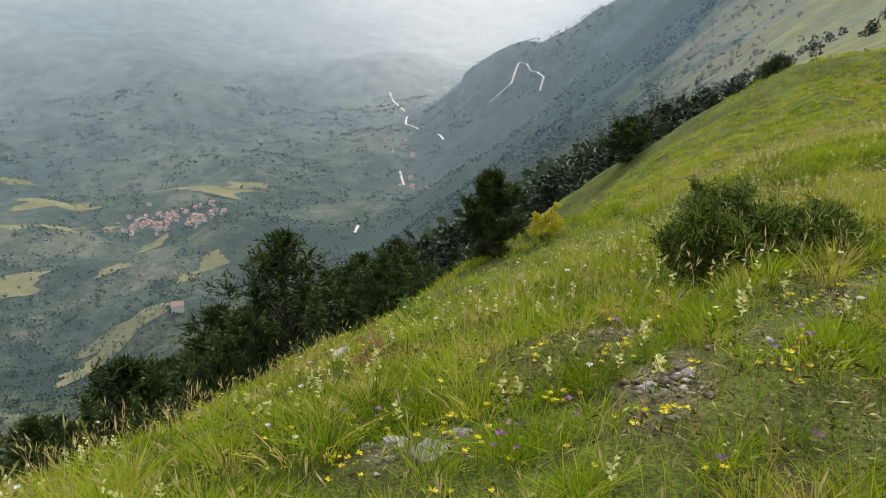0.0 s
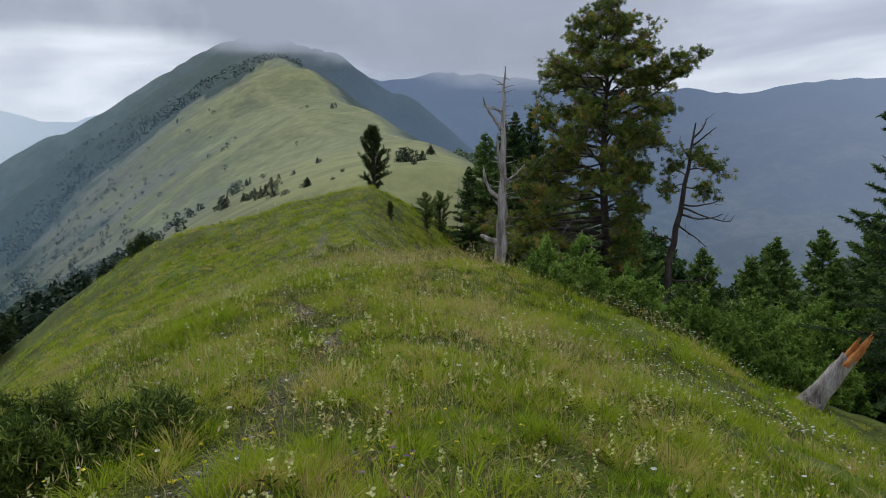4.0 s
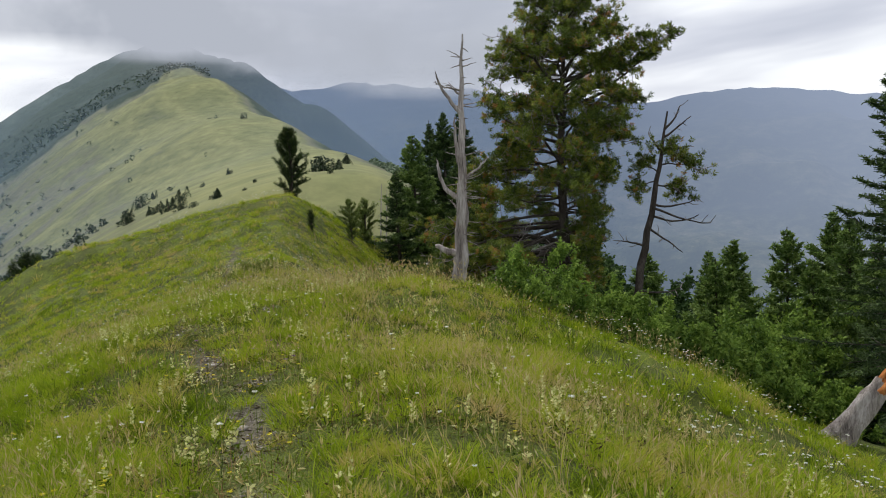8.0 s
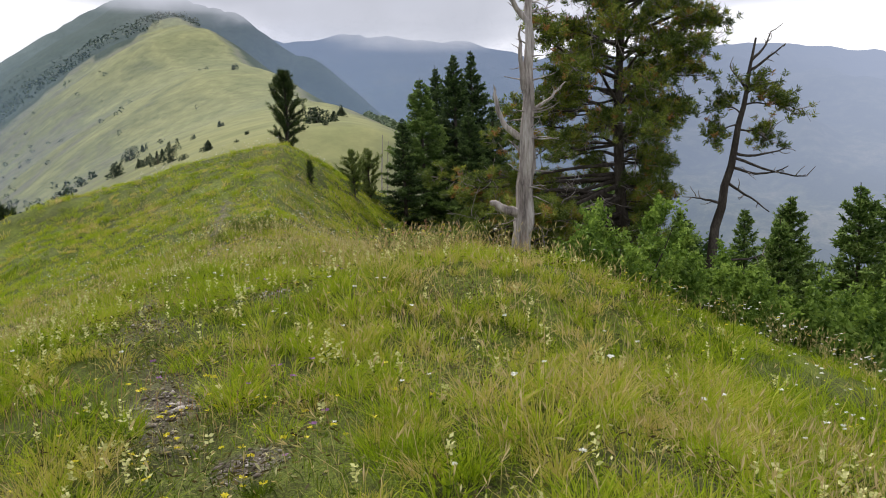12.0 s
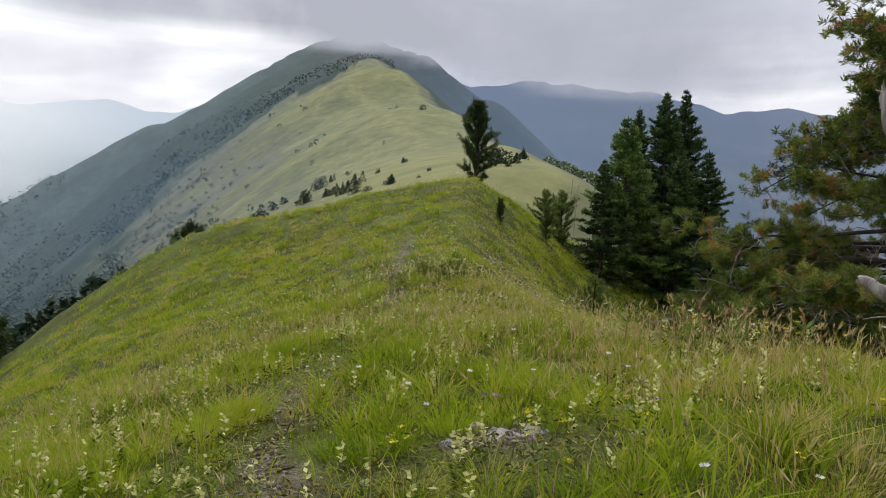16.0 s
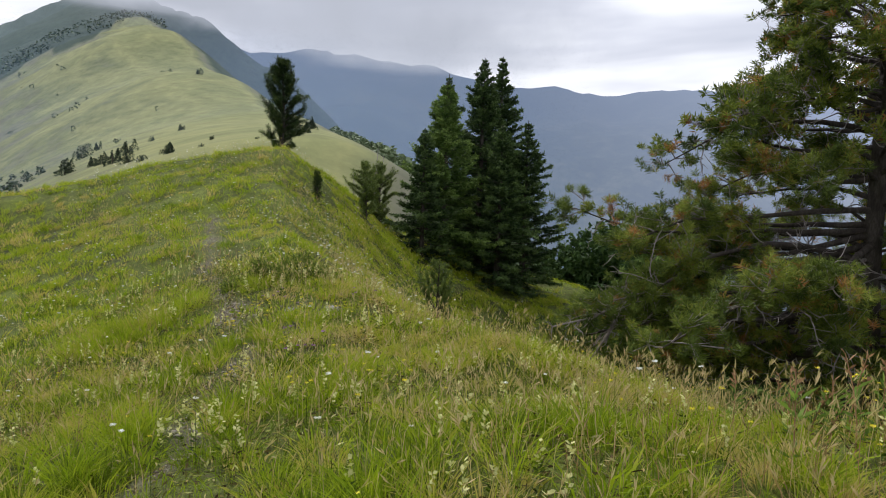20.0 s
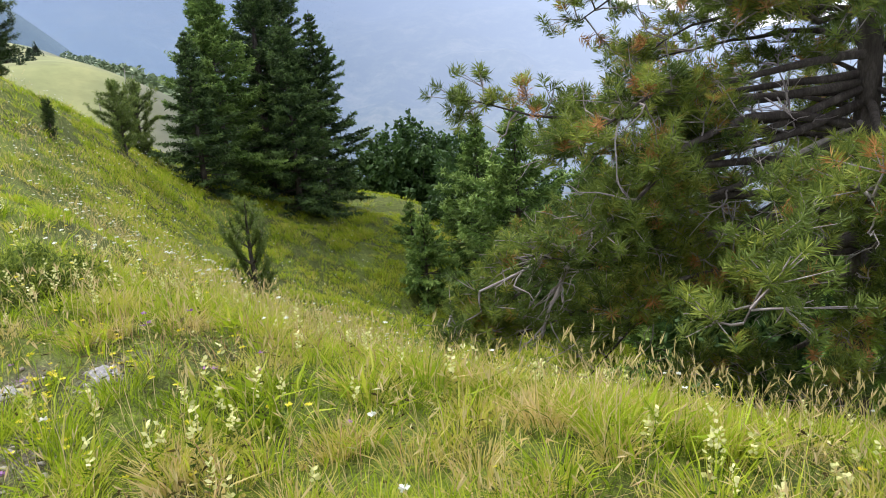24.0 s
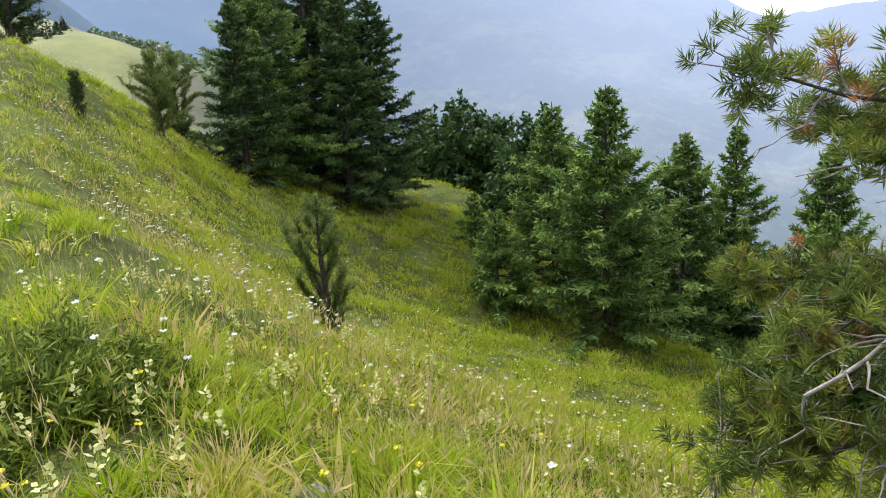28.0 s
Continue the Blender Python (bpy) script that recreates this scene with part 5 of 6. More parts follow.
def build_far_woods():
    rng = np.random.default_rng(90)
    # dark pine wood that rises behind the brow of the meadow
    n = 620
    az, d = rng.uniform(-7, 28.5, n), rng.uniform(58, 150, n)
    x, y = 1.6 + d * np.sin(np.radians(az)), 1.4 + d * np.cos(np.radians(az))
    line = np.interp(az, [-6, 0.9, 5.3, 11.6, 15.5, 19.5, 24.4, 28.5], [-17.0, -13.4, -10.6, -6.3, -4.7, -3.3, -2.1, -1.9])
    tall = 1.56 + d * np.tan(np.radians(line - rng.gamma(1.2, 0.8, n))) - height(x, y)
    keep = (tall > 2.0) & (tall < 16) & (d > np.interp(az, [10, 24], [58, 90]))
    x, y, tall = x[keep], y[keep], tall[keep]
    v, f = clump_trees(x, y, tall, np.clip(tall * 0.42, 1.4, 4.5), 190, rng, leaf=0.55)
    tagged(new("pine_wood", mesh_arrays("pine_wood", v, f, [M_WOODS])), "dark pine wood along the foot of the pasture", "woods", kind="stuff")
    # single bushes and trees on the pasture: few on the open face, many along its rocky lower edge
    n = 1500
    k = rng.integers(4, 9, n)
    q = rng.uniform(0, 1, n)
    P0, P1 = SPINE[k], SPINE[k + 1]
    c = P0[:, :2] + (P1 - P0)[:, :2] * q[:, None]
    side = rng.uniform(0, 1.25, n) ** 0.6
    d = -side * np.interp(np.hypot(c[:, 0], c[:, 1]), [100, 600, 1000], [70, 230, 260])
    x, y = c[:, 0] + d * RX[0] + rng.normal(0, 6, n), c[:, 1] + d * RX[1] + rng.normal(0, 6, n)
    keep = rng.uniform(0, 1, n) < np.clip(side ** 4 * 0.9 + 0.012 + 0.5 * side ** 2 * (ripple(x, y, 120, 91) > 0.9), 0, 1)
    keep &= np.hypot(x, y) > 230
    x, y = x[keep], y[keep]
    n = len(x)
    v, f = clump_trees(x, y, rng.uniform(1.5, 5.0, n), rng.uniform(1.8, 4.5, n), 40, rng, False)
    tagged(new("pasture_trees", mesh_arrays("pasture_trees", v, f, [M_WOODS])), "scattered dark trees and junipers on the mountain pasture", "trees", kind="stuff")
    # the trees of the nearer pasture, behind the crest
    spots = ((101.5, 225, 4.9), (138, 294, 5.6), (159, 326, 4.0), (85, 166, 3.6), (110, 208, 3.8), (76, 143, 2.6), (135, 241, 2.2), (70, 119, 2.2), (158, 262, 2.8), (74, 127, 1.7), (71.5, 113, 0.9), (87.5, 135, 1.1), (89, 115.5, 3.3), (91, 120, 2.9), (127, 155, 3.3), (82.5, 105, 1.1), (324, 514, 5.0), (68.3, 124, 1.4), (92.3, 185, 3.2), (101, 209, 3.2), (77, 107.5, 0.7), (93, 116.5, 2.6))
    for x, y, tall in spots:
        root = thing("pasture_tree", at(x, y, 0.2), "dark rounded tree standing alone on the pasture", "tree", "trees behind the crest")
        m = 6
        dx, dy = rng.normal(0, 0.22 * tall, m), rng.normal(0, 0.22 * tall, m)
        v, f = clump_trees(x + dx, y + dy, tall * rng.uniform(0.5, 1.0, m), tall * rng.uniform(0.35, 0.7, m), 130, rng, rng.uniform() < 0.5, leaf=0.75)
        v = v - np.array(at(x, y, 0.2))
        part("crown", mesh_arrays("crown", v, f, [M_WOODS]), root)
        part("trunk", mesh_arrays("trunk", *tubes([(limb((0, 0, -0.2), (0, 0, 1), tall * 0.7, rng, 0.1, 0.05, 5), np.linspace(0.05 * tall, 0.02, 5))], 6), [M_BARK]), root)
    # canopy on the forested flanks, both sides
    n = 15000
    r, a = np.sqrt(rng.uniform(150 ** 2, 1150 ** 2, n)), np.radians(rng.uniform(-38, 30, n))
    r = np.where(rng.uniform(0, 1, n) < 0.3, rng.uniform(150, 500, n), r)
    x, y = r * np.sin(a), r * np.cos(a)
    _, d = along_spine(x, y, SPINE[:9], 1, 1, 1, 1)
    lim = np.interp(r, [60, 200, 600, 900, 1000], [38, 105, 230, 300, 230])
    keep = ((d > lim) | (r > 1040)) & (ripple(x, y, 180, 92) + 0.7 * ripple(x, y, 60, 93) > -1.1)
    x, y = x[keep], y[keep]
    n = len(x)
    v, f = clump_trees(x, y, rng.uniform(4, 10, n), rng.uniform(5, 11, n), 11, rng, False, 2.0)
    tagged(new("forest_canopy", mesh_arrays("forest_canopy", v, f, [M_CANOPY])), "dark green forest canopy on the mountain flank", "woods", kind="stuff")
    # hedges, copses and woods of the valley floor, coloured paler for haze
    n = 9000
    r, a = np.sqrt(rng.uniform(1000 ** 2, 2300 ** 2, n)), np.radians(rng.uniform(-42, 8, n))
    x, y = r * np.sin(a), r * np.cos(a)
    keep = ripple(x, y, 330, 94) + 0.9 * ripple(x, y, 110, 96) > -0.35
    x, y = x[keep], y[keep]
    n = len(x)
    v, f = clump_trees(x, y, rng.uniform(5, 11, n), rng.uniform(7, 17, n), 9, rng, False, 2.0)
    tagged(new("valley_woods", mesh_arrays("valley_woods", v, f, [M_VALLEYWOOD_HAZED])), "copses and hedges of the valley in colours paled by painted haze", "woods", kind="stuff")
    n = 1500
    s = rng.uniform(70, 420, n)
    w = np.interp(s, [70, 150, 420], [20, 26, 34]) + rng.gamma(1.5, 16, n)
    x, y = s * AX[0] + w * RX[0], s * AX[1] + w * RX[1]
    v, f = clump_trees(x, y, rng.uniform(2, 4.2, n), rng.uniform(3, 5.5, n), 36, rng, False, 0.8)
    tagged(new("green_wood", mesh_arrays("green_wood", v, f, [M_GREENWOOD])), "green broad-leaved wood below the ridge", "woods", kind="stuff")


build_far_woods()


def build_house(x, y, size, turn, kind):
    root = thing("house", on_ground(x, y, 0.5), kind, "house", "houses of the valley town", turn)
    a, b, h = size, size * 0.72, size * 0.62
    bm = bmesh.new()
    bmesh.ops.create_cube(bm, size=1.0, matrix=Matrix.Translation((0, 0, h / 2)) @ Matrix.Diagonal((a, b, h, 1)))
    me = bpy.data.meshes.new("wall")
    bm.to_mesh(me)
    bm.free()
    me.materials.append(M_HOUSEWALL)
    part("wall", me, root)
    e, t = 0.5, h + size * 0.3
    v = np.array(((-a / 2 - e, -b / 2 - e, h - 0.2), (a / 2 + e, -b / 2 - e, h - 0.2), (a / 2 + e, b / 2 + e, h - 0.2), (-a / 2 - e, b / 2 + e, h - 0.2), (-a / 2 - e, 0, t), (a / 2 + e, 0, t)))
    me = bpy.data.meshes.new("roof")
    me.from_pydata(v.tolist(), [], [(0, 1, 5, 4), (2, 3, 4, 5), (1, 2, 5), (3, 0, 4), (3, 2, 1, 0)])
    me.materials.append(M_ROOF)
    part("roof", me, root)


def build_valley():
    rng = np.random.default_rng(95)
    for i in range(78):
        q = rng.uniform(0, 1)
        x, y = -700 + 215 * q + rng.normal(0, 16), 1400 - 135 * q + rng.normal(0, 26)
        build_house(x, y, rng.uniform(6, 10.5), rng.uniform(0, 3.1), "pale walled house with a red tiled roof")
    for x0, y0, x1, y1, m in ((-261, 1903, -173, 1656, 8),):
        for i in range(m):
            q = rng.uniform(0, 1)
            build_house(x0 + (x1 - x0) * q + rng.normal(0, 22), y0 + (y1 - y0) * q + rng.normal(0, 22), rng.uniform(9, 16), rng.uniform(0, 3.1), "small pale house far up the valley")
    build_house(-407, 918, 16, 0.4, "long white farmhouse on the spur")
    # meadows among the woods
    fields = [(-874, 1306, 60, 26, 0.2), (-793, 1316, 45, 30, 0.4), (-655, 1537, 70, 26, 0.1), (-560, 1510, 75, 34, -0.1), (-865, 1429, 90, 40, 0.3), (-974, 1534, 70, 36, 0.2), (-514, 1550, 50, 26, 0.0), (-437, 1055, 34, 22, 0.8), (-424, 1094, 24, 30, 0.5), (-569, 1069, 30, 16, 0.7), (-470, 900, 75, 34, 0.7), (-205, 1480, 60, 22, 0.5), (-736, 1348, 40, 24, 0.2), (-698, 1008, 60, 40, 0.6), (-500, 850, 50, 24, 0.9), (-590, 1240, 40, 18, 0.5), (30, 1640, 70, 60, 0.2)]
    for x, y, a, b, t in fields:
        k = 14
        u, w = np.meshgrid(np.linspace(-1, 1, k), np.linspace(-1, 1, k), indexing="ij")
        edge = 1 + 0.22 * np.sin(np.arctan2(w, u) * 3 + x) + 0.12 * np.sin(np.arctan2(w, u) * 7 + y)
        px, py = u * a * edge * 0.75, w * b * edge * 0.6
        X, Y = x + px * math.cos(t) - py * math.sin(t), y + px * math.sin(t) + py * math.cos(t)
        v = np.stack((X, Y, height(X, Y) + 1.2), -1).reshape(-1, 3)
        r, c = np.meshgrid(np.arange(k - 1), np.arange(k - 1), indexing="ij")
        f = np.stack((r * k + c, (r + 1) * k + c, (r + 1) * k + c + 1, r * k + c + 1), -1).reshape(-1, 4)
        tagged(new("field", mesh_arrays("field", v, f, [M_FIELD], smooth=True)), "mown ochre meadow among valley woods", "field", kind="structure")
    # pale roads
    roads = [[(-15, 1864), (4, 1866), (37, 1873), (46, 1900), (54, 1918), (72, 1908), (89, 1870), (110, 1835), (101, 1809)], [(-311, 2300), (-271, 2173), (-238, 2118), (-230, 1994), (-194, 1961)], [(-215, 1746), (-198, 1691)], [(-138, 1889), (-122, 1851)], [(-222, 1201), (-225, 1247)]]
    for line in roads:
        line = np.array(line, float)
        q = np.linspace(0, len(line) - 1, 12 * len(line))
        X, Y = np.interp(q, np.arange(len(line)), line[:, 0]), np.interp(q, np.arange(len(line)), line[:, 1])
        d = unit(np.stack((np.gradient(X), np.gradient(Y)), 1))
        v = []
        for sg in (-1, 1):
            ex, ey = X - sg * d[:, 1] * 2.6, Y + sg * d[:, 0] * 2.6
            v.append(np.stack((ex, ey, height(X, Y) + 2.2), 1))
        n = len(X)
        i = np.arange(n - 1)[:, None]
        f = np.concatenate((i, i + 1, i + 1 + n, i + n), 1)
        tagged(new("road", mesh_arrays("road", np.concatenate(v), f, [M_ROAD])), "pale unpaved road winding up the valley side", "road", kind="structure")


build_valley()


def build_cloud():
    """The cloud that sits on the summit: a soft bank of mist in front of the peak."""
    k, j = 60, 16
    a, e = np.meshgrid(np.radians(np.linspace(-6, 64, k)), np.radians(np.linspace(4.0, 19.0, j)), indexing="ij")
    r = 985
    v = np.stack((8 + r * np.sin(a), 10 + r * np.cos(a), 1.3 + r * np.tan(e)), -1).reshape(-1, 3)
    p, q = np.meshgrid(np.arange(k - 1), np.arange(j - 1), indexing="ij")
    f = np.stack((p * j + q, (p + 1) * j + q, (p + 1) * j + q + 1, p * j + q + 1), -1).reshape(-1, 4)
    me = mesh_arrays("cloud_bank", v, f, [M_CLOUD], smooth=True)
    ed = np.clip(1 - np.abs(np.degrees(a).ravel() - 32) / 32, 0, 1)
    base = np.interp(np.degrees(a).ravel(), [20, 25, 31, 36, 42, 56], [9.6, 8.9, 8.7, 7.4, 6.0, 5.6])
    el = np.degrees(e).ravel()
    soft = np.interp(el - base, [0, 1.5, 4.5, 10], [0, 0.95, 0.9, 0]) * np.clip(ed * 2.2, 0, 1)
    att = me.attributes.new("thick", "FLOAT", "POINT")
    att.data.foreach_set("value", soft.astype(np.float32))
    ob = tagged(new("cloud_bank", me), "grey cloud hanging on the mountain top", "cloud", kind="structure")
    ob.visible_shadow = False


build_cloud()


def build_haze_veils():
    """Upright see-through sheets added to stand in for the haze of distance, pale blue and lit by the sky."""
    m, n, l, b = material("haze_veil", 1.0)
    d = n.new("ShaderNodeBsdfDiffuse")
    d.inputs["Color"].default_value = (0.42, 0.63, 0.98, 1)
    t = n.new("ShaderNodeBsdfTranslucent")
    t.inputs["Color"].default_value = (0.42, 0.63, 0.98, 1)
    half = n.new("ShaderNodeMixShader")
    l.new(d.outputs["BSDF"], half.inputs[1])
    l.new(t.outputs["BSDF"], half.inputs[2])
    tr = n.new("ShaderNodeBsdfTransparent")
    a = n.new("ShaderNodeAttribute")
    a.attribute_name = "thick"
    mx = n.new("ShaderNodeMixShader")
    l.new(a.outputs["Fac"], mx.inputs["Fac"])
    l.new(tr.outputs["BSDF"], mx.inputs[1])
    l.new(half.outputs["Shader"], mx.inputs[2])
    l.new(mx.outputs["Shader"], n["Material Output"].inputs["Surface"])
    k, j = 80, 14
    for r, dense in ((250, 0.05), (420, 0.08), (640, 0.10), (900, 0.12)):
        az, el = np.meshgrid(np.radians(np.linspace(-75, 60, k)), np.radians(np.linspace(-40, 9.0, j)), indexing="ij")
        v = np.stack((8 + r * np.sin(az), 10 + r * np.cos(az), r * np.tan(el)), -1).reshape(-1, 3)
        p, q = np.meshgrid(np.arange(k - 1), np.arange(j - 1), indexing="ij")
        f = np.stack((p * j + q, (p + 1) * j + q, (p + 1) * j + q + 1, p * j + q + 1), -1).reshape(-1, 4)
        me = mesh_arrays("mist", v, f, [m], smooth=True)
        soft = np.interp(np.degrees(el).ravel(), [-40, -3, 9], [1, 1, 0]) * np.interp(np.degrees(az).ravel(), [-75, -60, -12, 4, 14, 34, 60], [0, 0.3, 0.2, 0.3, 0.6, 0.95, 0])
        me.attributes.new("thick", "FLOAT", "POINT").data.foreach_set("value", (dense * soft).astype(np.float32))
        tagged(new("mist", me), "pale see-through sheet standing in for distance haze", "mist", kind="structure")


build_haze_veils()


# ---- rocks ----
TRACK = np.array([(2.2, 4.3), (4.8, 7.0), (7.2, 9.9), (8.15, 12.4), (9.15, 14.8), (10.1, 16.65), (12.15, 19.67), (13.75, 21.2), (14.6, 22.8), (17.0, 27.0), (21.0, 33.0)])
BARE = [(1.21, 4.45, 0.3), (2.39, 4.65, 0.3), (2.5, 8.5, 0.2), (3.66, 5.47, 0.35), (0.83, 5.06, 0.25), (10.2, 14.4, 0.35), (11.2, 14.4, 0.2), (15.0, 21.45, 0.3), (13.5, 20.4, 0.35), (14.2, 22.2, 0.35), (8.15, 12.4, 0.3), (2.35, 5.6, 0.2), (14.34, 21.13, 0.3), (14.77, 21.8, 0.3), (4.9, 6.0, 0.25), (8.0, 11.2, 0.25)]


def make_rock_mesh(seed):
    rng = np.random.default_rng(seed)
    bm = bmesh.new()
    bmesh.ops.create_icosphere(bm, subdivisions=2, radius=1)
    off = Vector(rng.uniform(0, 50, 3))
    for v in bm.verts:
        n = noise.noise(v.co * 1.1 + off) * 0.5 + noise.noise(v.co * 2.7 + off) * 0.22
        v.co *= 1 + n
        v.co.z *= 0.62
    me = bpy.data.meshes.new("rock")
    bm.to_mesh(me)
    bm.free()
    me.materials.append(M_ROCK)
    return me


def build_rocks():
    rng = np.random.default_rng(4)
    kinds = [make_rock_mesh(s) for s in range(6)]
    spots = [(1.18, 4.5, 0.11), (1.33, 4.36, 0.12), (1.02, 4.6, 0.06), (1.46, 4.5, 0.07), (2.35, 4.6, 0.10), (2.5, 4.72, 0.06), (2.54, 8.5, 0.15), (2.15, 14.6, 0.2), (-0.6, 11.8, 0.24), (-1.0, 9.4, 0.14), (-0.63, 5.5, 0.12), (10.2, 14.35, 0.13), (10.4, 14.27, 0.09), (10.05, 14.5, 0.08), (10.75, 13.9, 0.10), (10.5, 14.55, 0.07), (11.2, 14.4, 0.09), (15.05, 21.45, 0.14), (14.8, 21.84, 0.1), (13.1, 19.73, 0.07), (13.4, 20.3, 0.08), (23.4, 42.5, 0.35), (23.0, 42.9, 0.25), (13.9, 21.6, 0.08), (16.26, 22.18, 0.1)]
    for x, y, r in spots:
        ob = new("rock", kinds[rng.integers(6)])
        ob.matrix_basis = Matrix.Translation(at(x, y, r * 0.3)) @ Euler((rng.uniform(-0.3, 0.3), rng.uniform(-0.3, 0.3), rng.uniform(0, 6))).to_matrix().to_4x4() @ Matrix.Diagonal((r * rng.uniform(0.7, 1.2), r * 0.8, r * 0.85, 1))
        tagged(ob, "pale grey limestone rock half sunk in the turf", "rock", "limestone rocks in the meadow")


build_rocks()


def track_distance(x, y):
    d = np.full(x.shape, 99.0)
    for (x0, y0), (x1, y1) in zip(TRACK[:-1], TRACK[1:]):
        dx, dy = x1 - x0, y1 - y0
        q = np.clip(((x - x0) * dx + (y - y0) * dy) / (dx * dx + dy * dy), 0, 1)
        d = np.minimum(d, np.hypot(x - x0 - q * dx, y - y0 - q * dy))
    return d


def bareness(x, y):
    b = np.clip(1 - track_distance(x + 0.12 * ripple(x, y, 1.4, 31), y + 0.12 * ripple(x, y, 1.6, 32)) / 0.24, 0, 1) ** 0.8 * (0.75 + 0.55 * ripple(x, y, 2.4, 36)).clip(0, 1)
    for bx, by, br in BARE:
        b = np.maximum(b, np.clip(1.3 - np.hypot(x - bx, y - by) / (0.75 * br) - 0.35 * ripple(x, y, 0.7, 33), 0, 1))
    return np.clip(b, 0, 1)


def herb_patch(x, y):
    """Where low brownish herbs take the place of long grass: patches, and a belt along the footpath."""
    return np.clip(0.95 * ripple(x, y, 1.9, 45) - 0.05 + 0.8 * np.exp(-(track_distance(x, y) / 0.45) ** 2), 0, 1)


def clear_of_bushes(x, y):
    c = np.ones(x.shape)
    for bx, by, br in ((16.2, 23.45, 0.5), (15.7, 23.9, 0.35), (16.0, 23.0, 0.35), (3.35, 7.15, 0.5), (4.05, 7.2, 0.4), (3.1, 6.7, 0.3)):
        c = np.where(np.hypot(x - bx, y - by) < br, 0.05, c)
    return c


def bare_ground():
    me = bpy.data.objects["ground"].data
    co = np.zeros(len(me.vertices) * 3, dtype=np.float32)
    me.vertices.foreach_get("co", co)
    x, y = co[0::3].astype(float), co[1::3].astype(float)
    near = np.hypot(x - 10, y - 14) < 40
    val = np.zeros(len(x), dtype=np.float32)
    val[near] = np.maximum(bareness(x[near], y[near]), 0.12 * herb_patch(x[near], y[near]))
    me.attributes.new("bare", "FLOAT", "POINT").data.foreach_set("value", val)


bare_ground()


def build_gravel():
    rng = np.random.default_rng(8)
    n = 7000
    k = rng.integers(0, len(TRACK) - 1, n)
    q = rng.uniform(0, 1, n)
    x = TRACK[k, 0] * (1 - q) + TRACK[k + 1, 0] * q + rng.normal(0, 0.12, n)
    y = TRACK[k, 1] * (1 - q) + TRACK[k + 1, 1] * q + rng.normal(0, 0.12, n)
    m = n // 3
    w = rng.integers(0, len(BARE), m)
    bx = np.array(BARE)
    x[:m], y[:m] = bx[w, 0] + rng.normal(0, 0.13, m), bx[w, 1] + rng.normal(0, 0.13, m)
    keep = rng.uniform(0, 1, n) < bareness(x, y)
    x, y = x[keep], y[keep]
    n = len(x)
    r = rng.gamma(1.3, 0.006, n) + 0.004
    c = np.stack((x, y, height(x, y) + r * 0.3), 1)
    o = np.array(((1, 0, 0), (0, 1, 0), (-1, 0, 0), (0, -1, 0), (0, 0, 0.45), (0, 0, -0.5)))
    v = c[:, None] + (o[None] * rng.uniform(0.4, 1.7, (n, 6, 1))) * r[:, None, None]
    t = np.array(((0, 1, 4), (1, 2, 4), (2, 3, 4), (3, 0, 4), (1, 0, 5), (2, 1, 5), (3, 2, 5), (0, 3, 5)))
    f = (np.arange(n)[:, None, None] * 6 + t[None]).reshape(-1, 3)
    me = mesh_arrays("gravel", v.reshape(-1, 3), f, [M_PEBBLE])
    tagged(new("gravel", me), "loose pale limestone chips on the worn footpath", "gravel", kind="stuff")


build_gravel()


# ---- grass and flowers ----
def scatter(rng, n, s0, s1, w0, w1):
    s, w = rng.uniform(s0, s1, n), rng.uniform(w0, w1, n)
    return s * AX[0] + w * RX[0], s * AX[1] + w * RX[1]


def long_blades(x, y, tall, width, rng, lean=0.5, z=None):
    """Curved grass blades of three triangles."""
    n = len(x)
    z = height(x, y) if z is None else z
    base = np.stack((x, y, z - 0.01), 1)
    a = rng.uniform(0, 6.283, n)
    out = np.stack((np.cos(a), np.sin(a), np.zeros(n)), 1)
    b = rng.uniform(0, 6.283, n)
    side = np.stack((np.cos(b), np.sin(b), np.zeros(n)), 1) * (width / 2)[:, None]
    l = (lean * rng.uniform(0.2, 1.3, n) * tall)[:, None]
    up = np.array((0, 0, 1.0))
    mid = base + up * (tall * 0.58)[:, None] + out * l * 0.32
    tip = base + up * (tall * rng.uniform(0.75, 1.0, n))[:, None] + out * l
    v = np.stack((base, mid + side, tip, mid - side), 1).reshape(-1, 3)
    i = np.arange(n)[:, None] * 4
    return v, np.concatenate((i, i + 1, i + 2, i + 3), 1)


